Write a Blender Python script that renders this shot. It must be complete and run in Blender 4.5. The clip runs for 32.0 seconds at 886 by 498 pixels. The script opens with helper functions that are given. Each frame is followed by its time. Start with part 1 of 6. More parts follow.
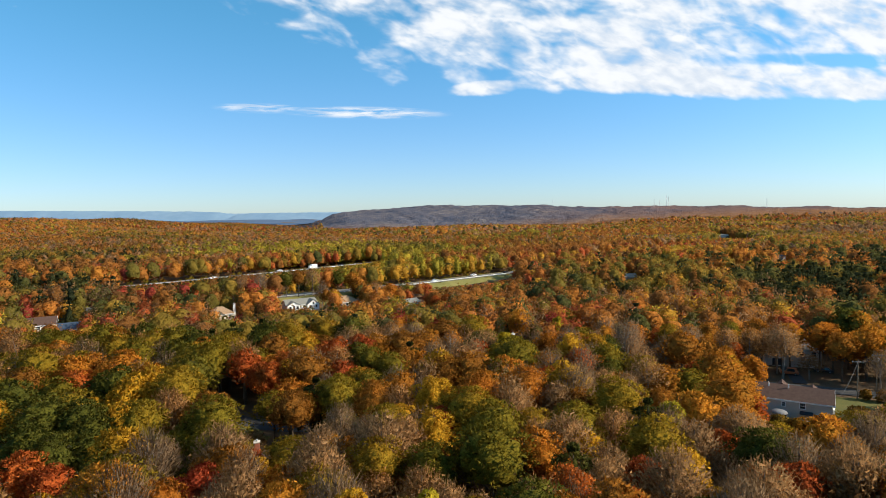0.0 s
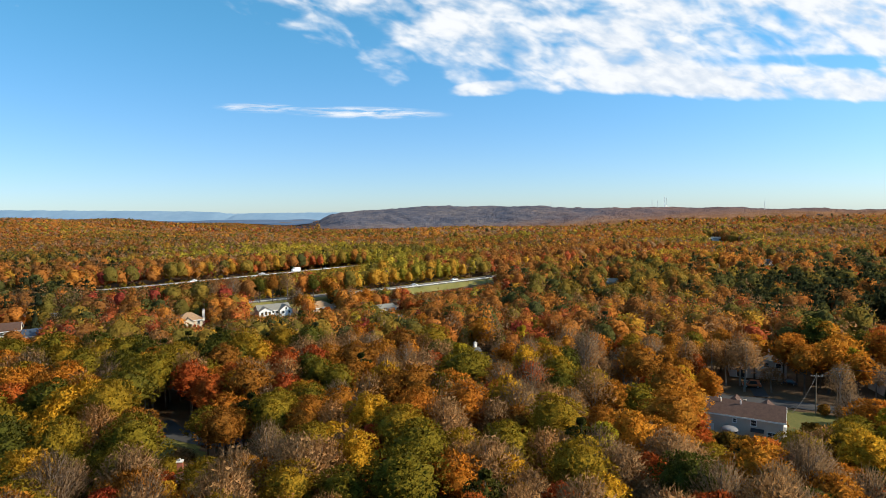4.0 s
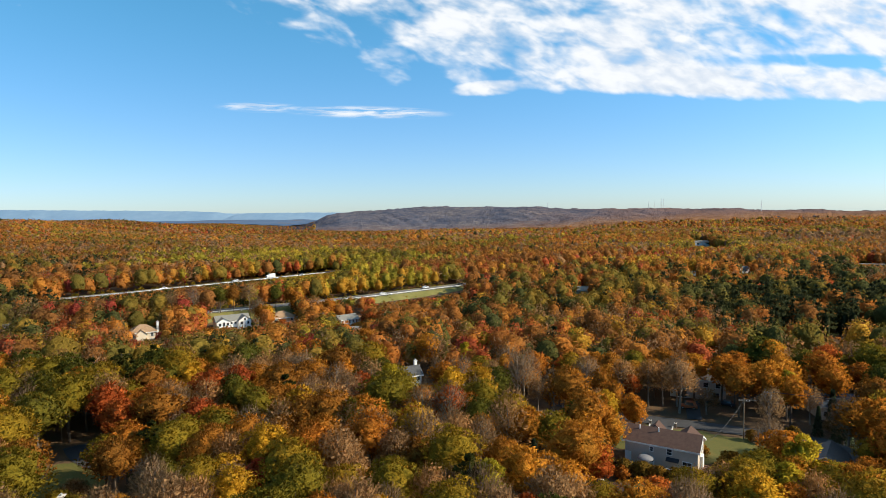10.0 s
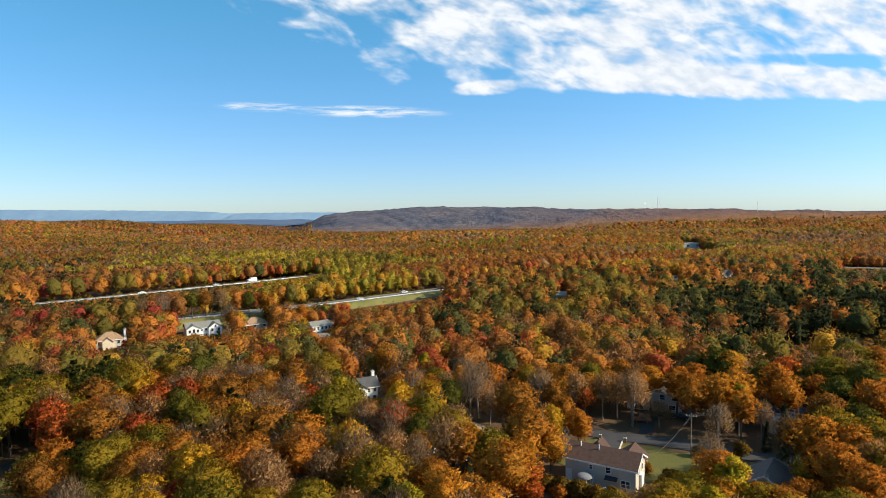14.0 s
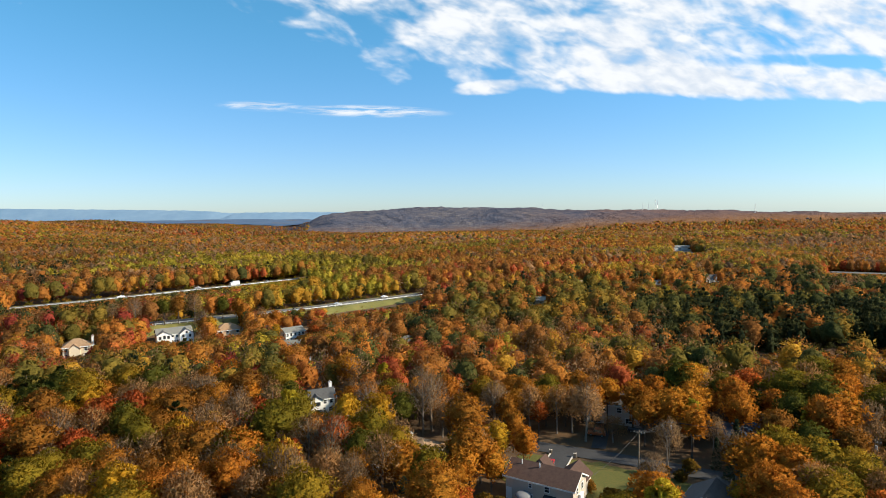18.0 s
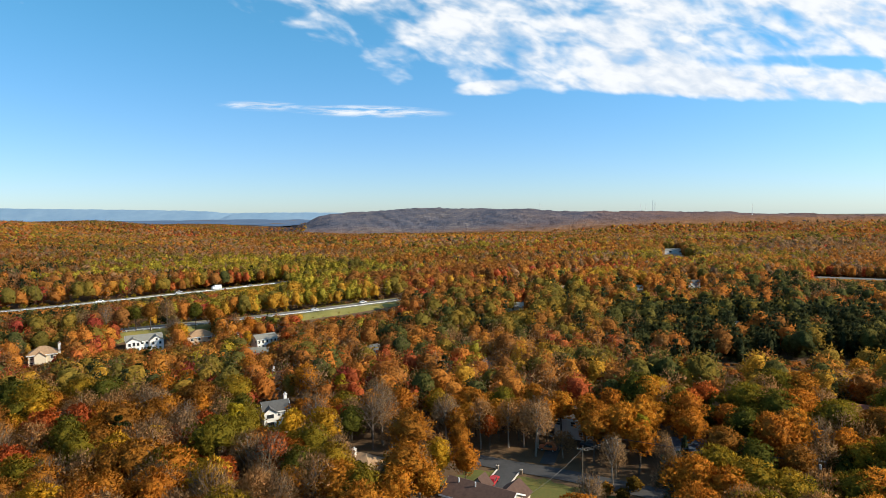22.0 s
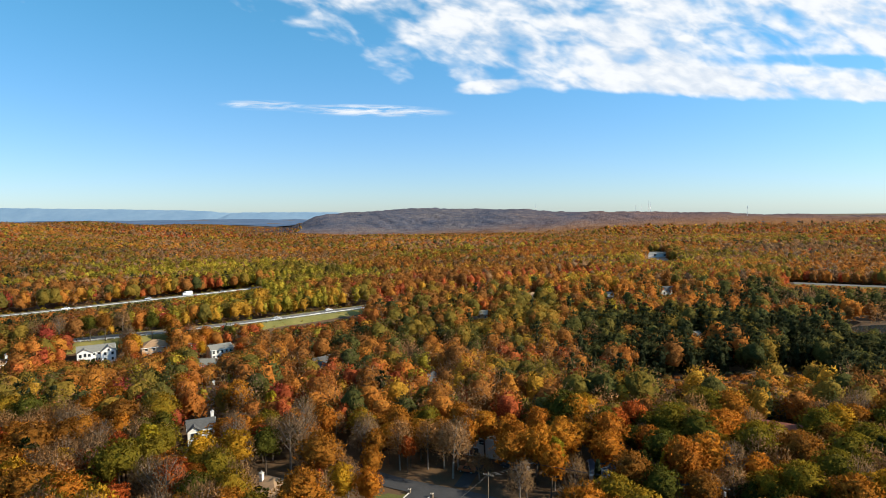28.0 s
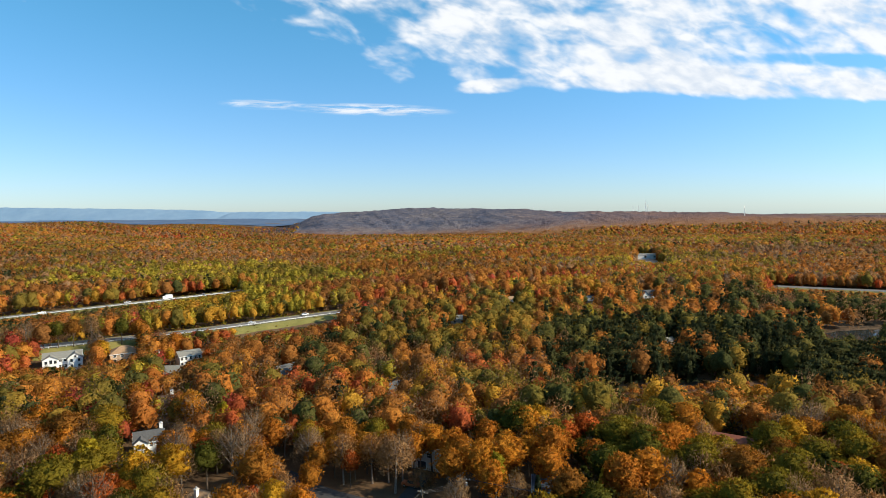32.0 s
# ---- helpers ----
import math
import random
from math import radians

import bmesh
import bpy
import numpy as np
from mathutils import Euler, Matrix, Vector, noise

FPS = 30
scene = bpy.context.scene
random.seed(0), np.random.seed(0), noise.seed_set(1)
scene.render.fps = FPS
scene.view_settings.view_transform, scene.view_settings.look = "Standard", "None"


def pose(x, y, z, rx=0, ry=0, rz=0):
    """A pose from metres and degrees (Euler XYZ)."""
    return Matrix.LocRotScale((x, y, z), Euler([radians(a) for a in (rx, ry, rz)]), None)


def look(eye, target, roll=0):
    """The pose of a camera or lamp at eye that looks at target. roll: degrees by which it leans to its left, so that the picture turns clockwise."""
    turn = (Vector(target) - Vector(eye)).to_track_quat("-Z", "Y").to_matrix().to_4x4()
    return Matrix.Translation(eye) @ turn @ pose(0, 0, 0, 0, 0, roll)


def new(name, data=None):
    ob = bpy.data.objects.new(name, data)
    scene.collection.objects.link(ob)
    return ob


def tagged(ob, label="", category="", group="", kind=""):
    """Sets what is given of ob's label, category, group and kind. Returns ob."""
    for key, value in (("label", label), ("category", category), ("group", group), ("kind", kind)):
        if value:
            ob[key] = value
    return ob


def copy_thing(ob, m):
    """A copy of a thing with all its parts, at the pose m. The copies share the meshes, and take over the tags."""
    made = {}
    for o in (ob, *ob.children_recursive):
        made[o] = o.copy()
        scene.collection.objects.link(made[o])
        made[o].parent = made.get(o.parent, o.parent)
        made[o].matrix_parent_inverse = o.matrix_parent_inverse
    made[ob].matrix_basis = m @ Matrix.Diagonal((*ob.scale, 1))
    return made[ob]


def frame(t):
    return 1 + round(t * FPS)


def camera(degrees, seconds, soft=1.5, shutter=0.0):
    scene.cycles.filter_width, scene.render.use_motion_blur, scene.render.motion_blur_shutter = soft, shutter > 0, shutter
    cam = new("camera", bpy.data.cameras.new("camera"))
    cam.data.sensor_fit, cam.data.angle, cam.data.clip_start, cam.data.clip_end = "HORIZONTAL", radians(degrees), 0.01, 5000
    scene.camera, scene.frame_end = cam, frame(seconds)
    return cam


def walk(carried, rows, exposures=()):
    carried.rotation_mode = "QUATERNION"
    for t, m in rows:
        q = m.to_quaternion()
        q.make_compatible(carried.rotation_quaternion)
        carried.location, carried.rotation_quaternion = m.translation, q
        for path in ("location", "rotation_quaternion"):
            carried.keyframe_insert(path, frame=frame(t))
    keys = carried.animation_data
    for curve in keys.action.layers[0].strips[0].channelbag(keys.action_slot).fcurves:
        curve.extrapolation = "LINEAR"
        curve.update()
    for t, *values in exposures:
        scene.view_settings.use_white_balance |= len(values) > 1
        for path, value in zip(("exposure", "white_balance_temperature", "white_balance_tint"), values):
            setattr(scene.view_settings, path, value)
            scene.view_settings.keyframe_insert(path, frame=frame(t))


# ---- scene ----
cam = camera(74.0, 32.0, 0.6)
PATH = [
    (0, (-1.842, -0.825, 45.719), (-1.859, 1.171, 45.592), -1.0),
    (6, (16.14, 3.983, 48.86), (16.119, 5.979, 48.734), -0.8),
    (9, (25.338, 5.474, 51.233), (25.314, 7.469, 51.106), -0.8),
    (13, (37.784, 7.467, 54.09), (37.761, 9.463, 53.961), -0.8),
    (19, (56.231, 10.922, 57.994), (56.205, 12.917, 57.864), -0.6),
    (23, (69.139, 12.818, 60.828), (69.111, 14.814, 60.699), -0.5),
    (28, (86.366, 15.016, 64.606), (86.335, 17.012, 64.474), -0.5),
    (32, (100.29, 17.463, 67.333), (100.256, 19.459, 67.198), -0.5),
]
walk(cam, [(t, look(e, g, r)) for t, e, g, r in PATH], [(0, 0.5), (32, 0.5)])

# ---- light: low afternoon sun from the right, blue sky with a bank of broken cloud ----
SUN_AZ, SUN_EL = -10.0, 31.0          # degrees from +x towards +y, and above the horizon
sun_way = Vector((math.cos(radians(SUN_AZ)) * math.cos(radians(SUN_EL)), math.sin(radians(SUN_AZ)) * math.cos(radians(SUN_EL)), math.sin(radians(SUN_EL))))
sun = new("sun", bpy.data.lights.new("sun", "SUN"))
sun.data.energy, sun.data.angle, sun.data.color = 5.0, radians(0.6), (1.0, 0.87, 0.66)
sun.matrix_basis = look((0, 0, 300), Vector((0, 0, 300)) - sun_way)


class Nodes:
    """A small helper that adds nodes to a tree and wires them."""

    def __init__(self, tree):
        self.t = tree

    def add(self, kind, **values):
        n = self.t.nodes.new(kind)
        for k, v in values.items():
            n.inputs[k.replace("_", " ")].default_value = v
        return n

    def link(self, a, b):
        self.t.links.new(a, b)

    def math(self, op, a, b=0.0, c=0.0, clamp=False):
        n = self.t.nodes.new("ShaderNodeMath")
        n.operation, n.use_clamp = op, clamp
        for i, v in enumerate((a, b, c)):
            if isinstance(v, (int, float)):
                n.inputs[i].default_value = v
            else:
                self.link(v, n.inputs[i])
        return n.outputs[0]

    def smooth(self, v, lo, hi):
        n = self.t.nodes.new("ShaderNodeMapRange")
        n.interpolation_type = "SMOOTHSTEP"
        self.link(v, n.inputs[0])
        n.inputs[1].default_value, n.inputs[2].default_value = lo, hi
        return n.outputs[0]

    def mix(self, fac, a, b, mode="MIX"):
        n = self.t.nodes.new("ShaderNodeMix")
        n.data_type, n.blend_type = "RGBA", mode
        for v, s in ((fac, n.inputs[0]), (a, n.inputs[6]), (b, n.inputs[7])):
            if isinstance(v, (int, float)):
                s.default_value = v
            elif isinstance(v, tuple):
                s.default_value = (*v, 1.0)
            else:
                self.link(v, s)
        return n.outputs[2]

    def ramp(self, fac, stops):
        n = self.t.nodes.new("ShaderNodeValToRGB")
        e = n.color_ramp.elements
        while len(e) < len(stops):
            e.new(0.5)
        for el, (p, c) in zip(e, stops):
            el.position, el.color = p, (*c, 1.0)
        self.link(fac, n.inputs[0])
        return n.outputs[0]


def build_world():
    w = bpy.data.worlds.new("sky")
    scene.world = w
    w.use_nodes = True
    t = w.node_tree
    t.nodes.clear()
    k = Nodes(t)
    sky = k.add("ShaderNodeTexSky")
    sky.sky_type, sky.sun_disc = "NISHITA", False
    sky.sun_elevation, sky.sun_rotation = radians(SUN_EL), radians(90 - SUN_AZ)
    sky.altitude, sky.air_density, sky.dust_density, sky.ozone_density = 300, 1.0, 0.2, 1.5
    pos = k.add("ShaderNodeTexCoord").outputs["Generated"]
    sep = k.add("ShaderNodeSeparateXYZ")
    k.link(pos, sep.inputs[0])
    x, y, z = sep.outputs
    ahead = k.math("MAXIMUM", y, 0.05)
    u, v = k.math("ADD", k.math("DIVIDE", x, ahead), 0.026), k.math("DIVIDE", z, ahead)
    def fleece(du, dv, turn, detail, rough):
        c = k.add("ShaderNodeCombineXYZ")
        k.link(k.math("MULTIPLY", u, du), c.inputs[0])
        k.link(k.math("ADD", k.math("MULTIPLY", v, dv), k.math("MULTIPLY", u, turn)), c.inputs[1])
        n = k.add("ShaderNodeTexNoise", Scale=1.0, Detail=detail, Roughness=rough, Distortion=0.35)
        k.link(c.outputs[0], n.inputs["Vector"])
        return n.outputs[0]

    def blob(cu, cv, ru, rv, tilt=0.0):
        """A soft patch of sky round a direction."""
        a = k.math("DIVIDE", k.math("SUBTRACT", u, cu), ru)
        up = k.math("MULTIPLY_ADD", k.math("SUBTRACT", u, cu), tilt, k.math("SUBTRACT", v, cv))
        c = k.math("DIVIDE", up, rv)
        d = k.math("ADD", k.math("MULTIPLY", a, a), k.math("MULTIPLY", c, c))
        return k.math("SUBTRACT", 1.0, k.smooth(d, 0.0, 1.0))

    big, puffs, fine = fleece(4.2, 9.0, 2.6, 4.0, 0.5), fleece(12.5, 25.0, 6.5, 3.0, 0.5), fleece(42.0, 80.0, 12.0, 3.0, 0.5)
    puff = k.math("ADD", k.math("MULTIPLY", big, 0.35), k.math("ADD", k.math("MULTIPLY", puffs, 0.55), k.math("MULTIPLY", fine, 0.10)))
    # the bank lies to the right and high, with a ragged border; a clear lane parts its lowest band
    edge_l = k.math("SUBTRACT", u, k.math("MULTIPLY_ADD", v, -1.75, 0.30))
    low = k.math("SUBTRACT", v, k.math("MULTIPLY_ADD", k.math("MAXIMUM", u, 0.0), -0.053, 0.203))
    bank = k.math("MULTIPLY", k.smooth(edge_l, -0.26, 0.34), k.smooth(low, -0.008, 0.016))
    lane_clear = k.math("MULTIPLY", blob(0.74, 0.238, 0.34, 0.014, 0.03), 0.13)
    band = k.math("MULTIPLY", blob(0.54, 0.204, 0.40, 0.034, 0.045), 0.085)
    cover = k.math("SUBTRACT", k.math("ADD", k.math("MULTIPLY_ADD", bank, 0.30, -0.228), band), lane_clear)
    cover = k.math("MAXIMUM", cover, k.math("MULTIPLY_ADD", blob(0.10, 0.206, 0.11, 0.022, -0.05), 0.40, -0.27))
    dens = k.smooth(k.math("ADD", puff, cover), 0.42, 0.64)
    dens = k.math("MULTIPLY", dens, 0.96)
    # two long thin streaks lower down
    wisp = k.smooth(fleece(16.0, 150.0, 2.0, 6.0, 0.65), 0.36, 0.66)
    streak = k.math("MAXIMUM", k.math("MULTIPLY", blob(-0.29, 0.179, 0.085, 0.010, 0.04), 0.8), k.math("MULTIPLY", blob(-0.11, 0.168, 0.155, 0.012, 0.035), 0.95))
    streak = k.math("MULTIPLY", streak, wisp)
    front = k.smooth(y, 0.1, 0.3)
    dens = k.math("MULTIPLY", k.math("MAXIMUM", dens, streak), front)
    shade = k.mix(k.smooth(k.math("ADD", k.math("MULTIPLY", puffs, 0.7), k.math("MULTIPLY", fine, 0.3)), 0.38, 0.62), (4.3, 4.75, 5.35), (5.9, 6.0, 6.1))
    # clear dry autumn air: the blue is deep overhead and pale cyan at the horizon
    high = k.smooth(z, 0.0, 0.42)
    sunward = k.math("MULTIPLY_ADD", k.smooth(x, -0.75, 0.45), 0.19, 0.855)
    clear = k.mix(1.0, sky.outputs[0], k.mix(high, (0.52, 0.688, 0.985), (0.425, 1.03, 1.14)), "MULTIPLY")
    dim = k.add("ShaderNodeVectorMath")
    dim.operation = "SCALE"
    k.link(clear, dim.inputs[0]), k.link(sunward, dim.inputs["Scale"])
    col = k.mix(dens, dim.outputs[0], shade)
    bg = k.add("ShaderNodeBackground", Strength=0.12)
    k.link(col, bg.inputs[0])
    out = k.add("ShaderNodeOutputWorld")
    k.link(bg.outputs[0], out.inputs[0])


build_world()

# ---- materials ----
def material(name, build, rough=0.8, metal=0.0, spec=0.3):
    m = bpy.data.materials.new(name)
    m.use_nodes = True
    t = m.node_tree
    t.nodes.clear()
    k = Nodes(t)
    bsdf = k.add("ShaderNodeBsdfPrincipled")
    bsdf.inputs["Roughness"].default_value, bsdf.inputs["Metallic"].default_value = rough, metal
    bsdf.inputs["Specular IOR Level"].default_value = spec
    out = k.add("ShaderNodeOutputMaterial")
    k.link(bsdf.outputs[0], out.inputs[0])
    build(k, bsdf, out)
    return m


def place(k):
    return k.add("ShaderNodeNewGeometry").outputs["Position"]


def noise_at(k, vec, scale, detail=4.0, rough=0.55):
    n = k.add("ShaderNodeTexNoise", Scale=scale, Detail=detail, Roughness=rough)
    k.link(vec, n.inputs["Vector"])
    return n.outputs[0]


def plain(name, c, spread=0.25, scale=0.6, rough=0.8, metal=0.0, bump=0.0, spec=0.3):
    """One colour with stains at two scales and a fine relief."""
    def build(k, b, out):
        p = place(k)
        a, f = noise_at(k, p, scale, 5), noise_at(k, p, scale * 9, 3)
        s = k.math("ADD", k.math("MULTIPLY", a, 0.65), k.math("MULTIPLY", f, 0.35))
        lo, hi = tuple(v * (1 - spread) for v in c), tuple(min(1, v * (1 + spread)) for v in c)
        k.link(k.ramp(s, [(0.3, lo), (0.7, hi)]), b.inputs["Base Color"])
        if bump:
            n = k.add("ShaderNodeBump", Strength=bump, Distance=0.03)
            k.link(f, n.inputs["Height"]), k.link(n.outputs[0], b.inputs["Normal"])
    return material(name, build, rough, metal, spec)


def leaf(name, stops, joined):
    """Leaves: a tint for each tree, mottled inside the crown and from leaf to leaf; a part of the light shines through."""
    def build(k, b, out):
        geo = k.add("ShaderNodeNewGeometry")
        if joined:
            own = k.add("ShaderNodeAttribute")
            own.attribute_name = "tint"
            tint = own.outputs["Fac"]
        else:
            tint = k.add("ShaderNodeObjectInfo").outputs["Random"]
        p = geo.outputs["Position"]
        patch = noise_at(k, p, 0.33, 3)
        f = k.math("ADD", k.math("MULTIPLY", tint, 0.82 if joined else 0.62), k.math("MULTIPLY", patch, 0.5))
        f = k.math("ADD", f, k.math("MULTIPLY", geo.outputs["Random Per Island"], 0.14 if joined else 0.22))
        f = k.math("SUBTRACT", f, 0.22 if joined else 0.17, clamp=True)
        c = k.ramp(f, stops)
        # single leaf sprays inside a clump: each has its own shade and its own lean
        cell = k.add("ShaderNodeTexVoronoi", Scale=(2.6 if joined else 5.0), Randomness=1.0)
        k.link(p, cell.inputs["Vector"])
        own = k.add("ShaderNodeSeparateColor")
        k.link(cell.outputs["Color"], own.inputs[0])
        clump = k.add("ShaderNodeTexVoronoi", Scale=(0.8 if joined else 1.3), Randomness=1.0)
        k.link(p, clump.inputs["Vector"])
        flick = k.math("MULTIPLY", k.math("MULTIPLY_ADD", geo.outputs["Random Per Island"], 0.24, 0.88), k.math("MULTIPLY_ADD", own.outputs[0], 0.60, 0.70))
        mul = k.add("ShaderNodeVectorMath")
        mul.operation = "SCALE"
        k.link(c, mul.inputs[0]), k.link(flick, mul.inputs["Scale"])
        c = mul.outputs[0]
        lean = k.add("ShaderNodeVectorMath")
        lean.operation = "MULTIPLY_ADD"
        k.link(cell.outputs["Color"], lean.inputs[0])
        swing = 0.36
        lean.inputs[1].default_value, lean.inputs[2].default_value = (2 * swing,) * 3, (-swing,) * 3
        tip = k.add("ShaderNodeVectorMath")
        tip.operation = "ADD"
        sway = k.add("ShaderNodeVectorMath")
        sway.operation = "MULTIPLY_ADD"
        k.link(clump.outputs["Color"], sway.inputs[0]), k.link(lean.outputs[0], sway.inputs[2])
        sway.inputs[1].default_value = (0.7, 0.7, 0.7)
        even = k.add("ShaderNodeVectorMath")
        even.operation = "SUBTRACT"
        k.link(sway.outputs[0], even.inputs[0])
        even.inputs[1].default_value = (0.35, 0.35, 0.30)
        k.link(geo.outputs["Normal"], tip.inputs[0]), k.link(even.outputs[0], tip.inputs[1])
        unit = k.add("ShaderNodeVectorMath")
        unit.operation = "NORMALIZE"
        k.link(tip.outputs[0], unit.inputs[0])
        k.link(unit.outputs[0], b.inputs["Normal"])
        k.link(c, b.inputs["Base Color"])
        tr = k.add("ShaderNodeBsdfTranslucent")
        k.link(c, tr.inputs[0])
        mx = k.add("ShaderNodeMixShader")
        mx.inputs[0].default_value = 0.5 if joined else 0.44
        k.link(b.outputs[0], mx.inputs[1]), k.link(tr.outputs[0], mx.inputs[2]), k.link(mx.outputs[0], out.inputs[0])
    return material(name, build, 0.85, 0.0, 0.06)


TINTS = {
    "olive": [(0.0, (0.11, 0.095, 0.012)), (0.4, (0.19, 0.14, 0.014)), (0.75, (0.30, 0.18, 0.016)), (1.0, (0.36, 0.16, 0.016))],
    "rust": [(0.0, (0.19, 0.080, 0.016)), (0.4, (0.30, 0.120, 0.018)), (0.75, (0.41, 0.155, 0.018)), (1.0, (0.38, 0.185, 0.024))],
    "orange": [(0.0, (0.34, 0.115, 0.018)), (0.45, (0.47, 0.17, 0.02)), (0.8, (0.53, 0.225, 0.024)), (1.0, (0.44, 0.24, 0.03))],
    "redor": [(0.0, (0.30, 0.06, 0.022)), (0.5, (0.46, 0.105, 0.022)), (1.0, (0.52, 0.17, 0.03))],
    "red": [(0.0, (0.24, 0.035, 0.02)), (0.5, (0.38, 0.06, 0.024)), (1.0, (0.45, 0.10, 0.028))],
    "yellow": [(0.0, (0.36, 0.19, 0.016)), (0.5, (0.51, 0.27, 0.02)), (1.0, (0.56, 0.32, 0.026))],
    "aspen": [(0.0, (0.26, 0.22, 0.02)), (0.5, (0.42, 0.33, 0.026)), (1.0, (0.56, 0.38, 0.03))],
    "tan": [(0.0, (0.24, 0.145, 0.075)), (0.5, (0.34, 0.19, 0.082)), (1.0, (0.43, 0.20, 0.062))],
    "bare": [(0.0, (0.19, 0.125, 0.075)), (0.6, (0.26, 0.165, 0.09)), (1.0, (0.32, 0.185, 0.07))],
    "green": [(0.0, (0.060, 0.066, 0.012)), (0.5, (0.098, 0.094, 0.014)), (1.0, (0.17, 0.13, 0.016))],
    "pine": [(0.0, (0.034, 0.042, 0.011)), (0.5, (0.054, 0.060, 0.013)), (1.0, (0.092, 0.084, 0.015))],
    # hill trees: muted purple-grey with distance haze mixed into the tint
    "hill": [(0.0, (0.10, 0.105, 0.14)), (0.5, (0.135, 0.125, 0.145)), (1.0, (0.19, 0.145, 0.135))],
    "shrub": [(0.0, (0.10, 0.075, 0.016)), (0.5, (0.20, 0.115, 0.018)), (1.0, (0.36, 0.15, 0.02))],
    "redshrub": [(0.0, (0.28, 0.09, 0.018)), (1.0, (0.48, 0.17, 0.02))],
    "spruce": [(0.0, (0.045, 0.062, 0.035)), (1.0, (0.075, 0.095, 0.05))],
    "larch": [(0.0, (0.42, 0.27, 0.02)), (1.0, (0.58, 0.37, 0.03))],
}
TINTS = {n: [(p, tuple(min(0.62, 1.12 * v) for v in c)) for p, c in s] if n not in ("pine", "spruce", "hill") else s for n, s in TINTS.items()}
LEAF = {n: leaf(n + "_leaves", s, False) for n, s in TINTS.items()}


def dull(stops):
    """Leaf colours for the woods farther off: less saturated, with some blue added."""
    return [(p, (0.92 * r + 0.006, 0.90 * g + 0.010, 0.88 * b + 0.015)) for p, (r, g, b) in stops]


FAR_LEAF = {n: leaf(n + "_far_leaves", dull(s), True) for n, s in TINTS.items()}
BARK = plain("bark", (0.10, 0.075, 0.055), 0.4, 1.5, 0.95, bump=0.5)
PALE_BARK = plain("pale_bark", (0.22, 0.18, 0.145), 0.35, 1.2, 0.9, bump=0.4)


def ground_material():
    def build(k, b, out):
        p = place(k)
        big, mid, fine = noise_at(k, p, 0.02, 5), noise_at(k, p, 0.35, 5), noise_at(k, p, 4.0, 4)
        s = k.math("ADD", k.math("MULTIPLY", big, 0.4), k.math("ADD", k.math("MULTIPLY", mid, 0.35), k.math("MULTIPLY", fine, 0.25)))
        k.link(k.ramp(s, [(0.3, (0.045, 0.032, 0.02)), (0.5, (0.10, 0.06, 0.03)), (0.7, (0.16, 0.09, 0.04))]), b.inputs["Base Color"])
        n = k.add("ShaderNodeBump", Strength=0.6, Distance=0.15)
        k.link(fine, n.inputs["Height"]), k.link(n.outputs[0], b.inputs["Normal"])
    return material("leaf_litter", build, 0.95)


def grass_material(name, lo, mid_c, hi):
    def build(k, b, out):
        p = place(k)
        a, f = noise_at(k, p, 0.12, 5), noise_at(k, p, 2.6, 5)
        s = k.math("ADD", k.math("MULTIPLY", a, 0.55), k.math("MULTIPLY", f, 0.45))
        k.link(k.ramp(s, [(0.3, lo), (0.5, mid_c), (0.7, hi)]), b.inputs["Base Color"])
        n = k.add("ShaderNodeBump", Strength=0.7, Distance=0.1)
        k.link(f, n.inputs["Height"]), k.link(n.outputs[0], b.inputs["Normal"])
    return material(name, build, 0.9)


LITTER = ground_material()
LAWN = grass_material("lawn_grass", (0.06, 0.068, 0.015), (0.10, 0.10, 0.022), (0.17, 0.12, 0.03))
VERGE = grass_material("verge_grass", (0.10, 0.10, 0.025), (0.18, 0.165, 0.045), (0.27, 0.21, 0.075))
MARSH = grass_material("marsh_grass", (0.06, 0.025, 0.014), (0.11, 0.05, 0.02), (0.16, 0.09, 0.03))
ASPHALT = plain("asphalt", (0.05, 0.05, 0.052), 0.3, 0.25, 0.85, bump=0.3)
CONCRETE_ROAD = plain("worn_highway_concrete", (0.135, 0.128, 0.12), 0.2, 0.12, 0.85, bump=0.2)
GRAVEL = plain("gravel", (0.24, 0.20, 0.16), 0.3, 0.8, 0.95, bump=0.6)
ROAD_PAINT = plain("road_paint", (0.75, 0.74, 0.70), 0.12, 1.0, 0.6)
YELLOW_PAINT = plain("yellow_road_paint", (0.6, 0.42, 0.06), 0.15, 1.0, 0.6)
GALVANISED = plain("galvanised_steel", (0.62, 0.63, 0.64), 0.15, 1.0, 0.45, 0.6)
WHITE_SIDING = plain("white_siding", (0.78, 0.77, 0.74), 0.06, 0.7, 0.6)
CREAM_SIDING = plain("cream_siding", (0.66, 0.56, 0.42), 0.08, 0.7, 0.65)
GREY_SIDING = plain("grey_beige_siding", (0.56, 0.49, 0.41), 0.1, 0.7, 0.65)
PALE_SIDING = plain("pale_grey_siding", (0.60, 0.55, 0.50), 0.08, 0.7, 0.6)
PEACH_STUCCO = plain("peach_stucco", (0.62, 0.42, 0.27), 0.1, 0.8, 0.85, bump=0.3)
BRICK_RED = plain("red_brick", (0.30, 0.10, 0.06), 0.25, 3.0, 0.9, bump=0.4)
ROOF_BROWN = plain("brown_shingle", (0.085, 0.048, 0.036), 0.3, 1.6, 0.9, bump=0.6)
ROOF_TAN = plain("tan_shingle", (0.33, 0.21, 0.12), 0.25, 1.6, 0.9, bump=0.6)
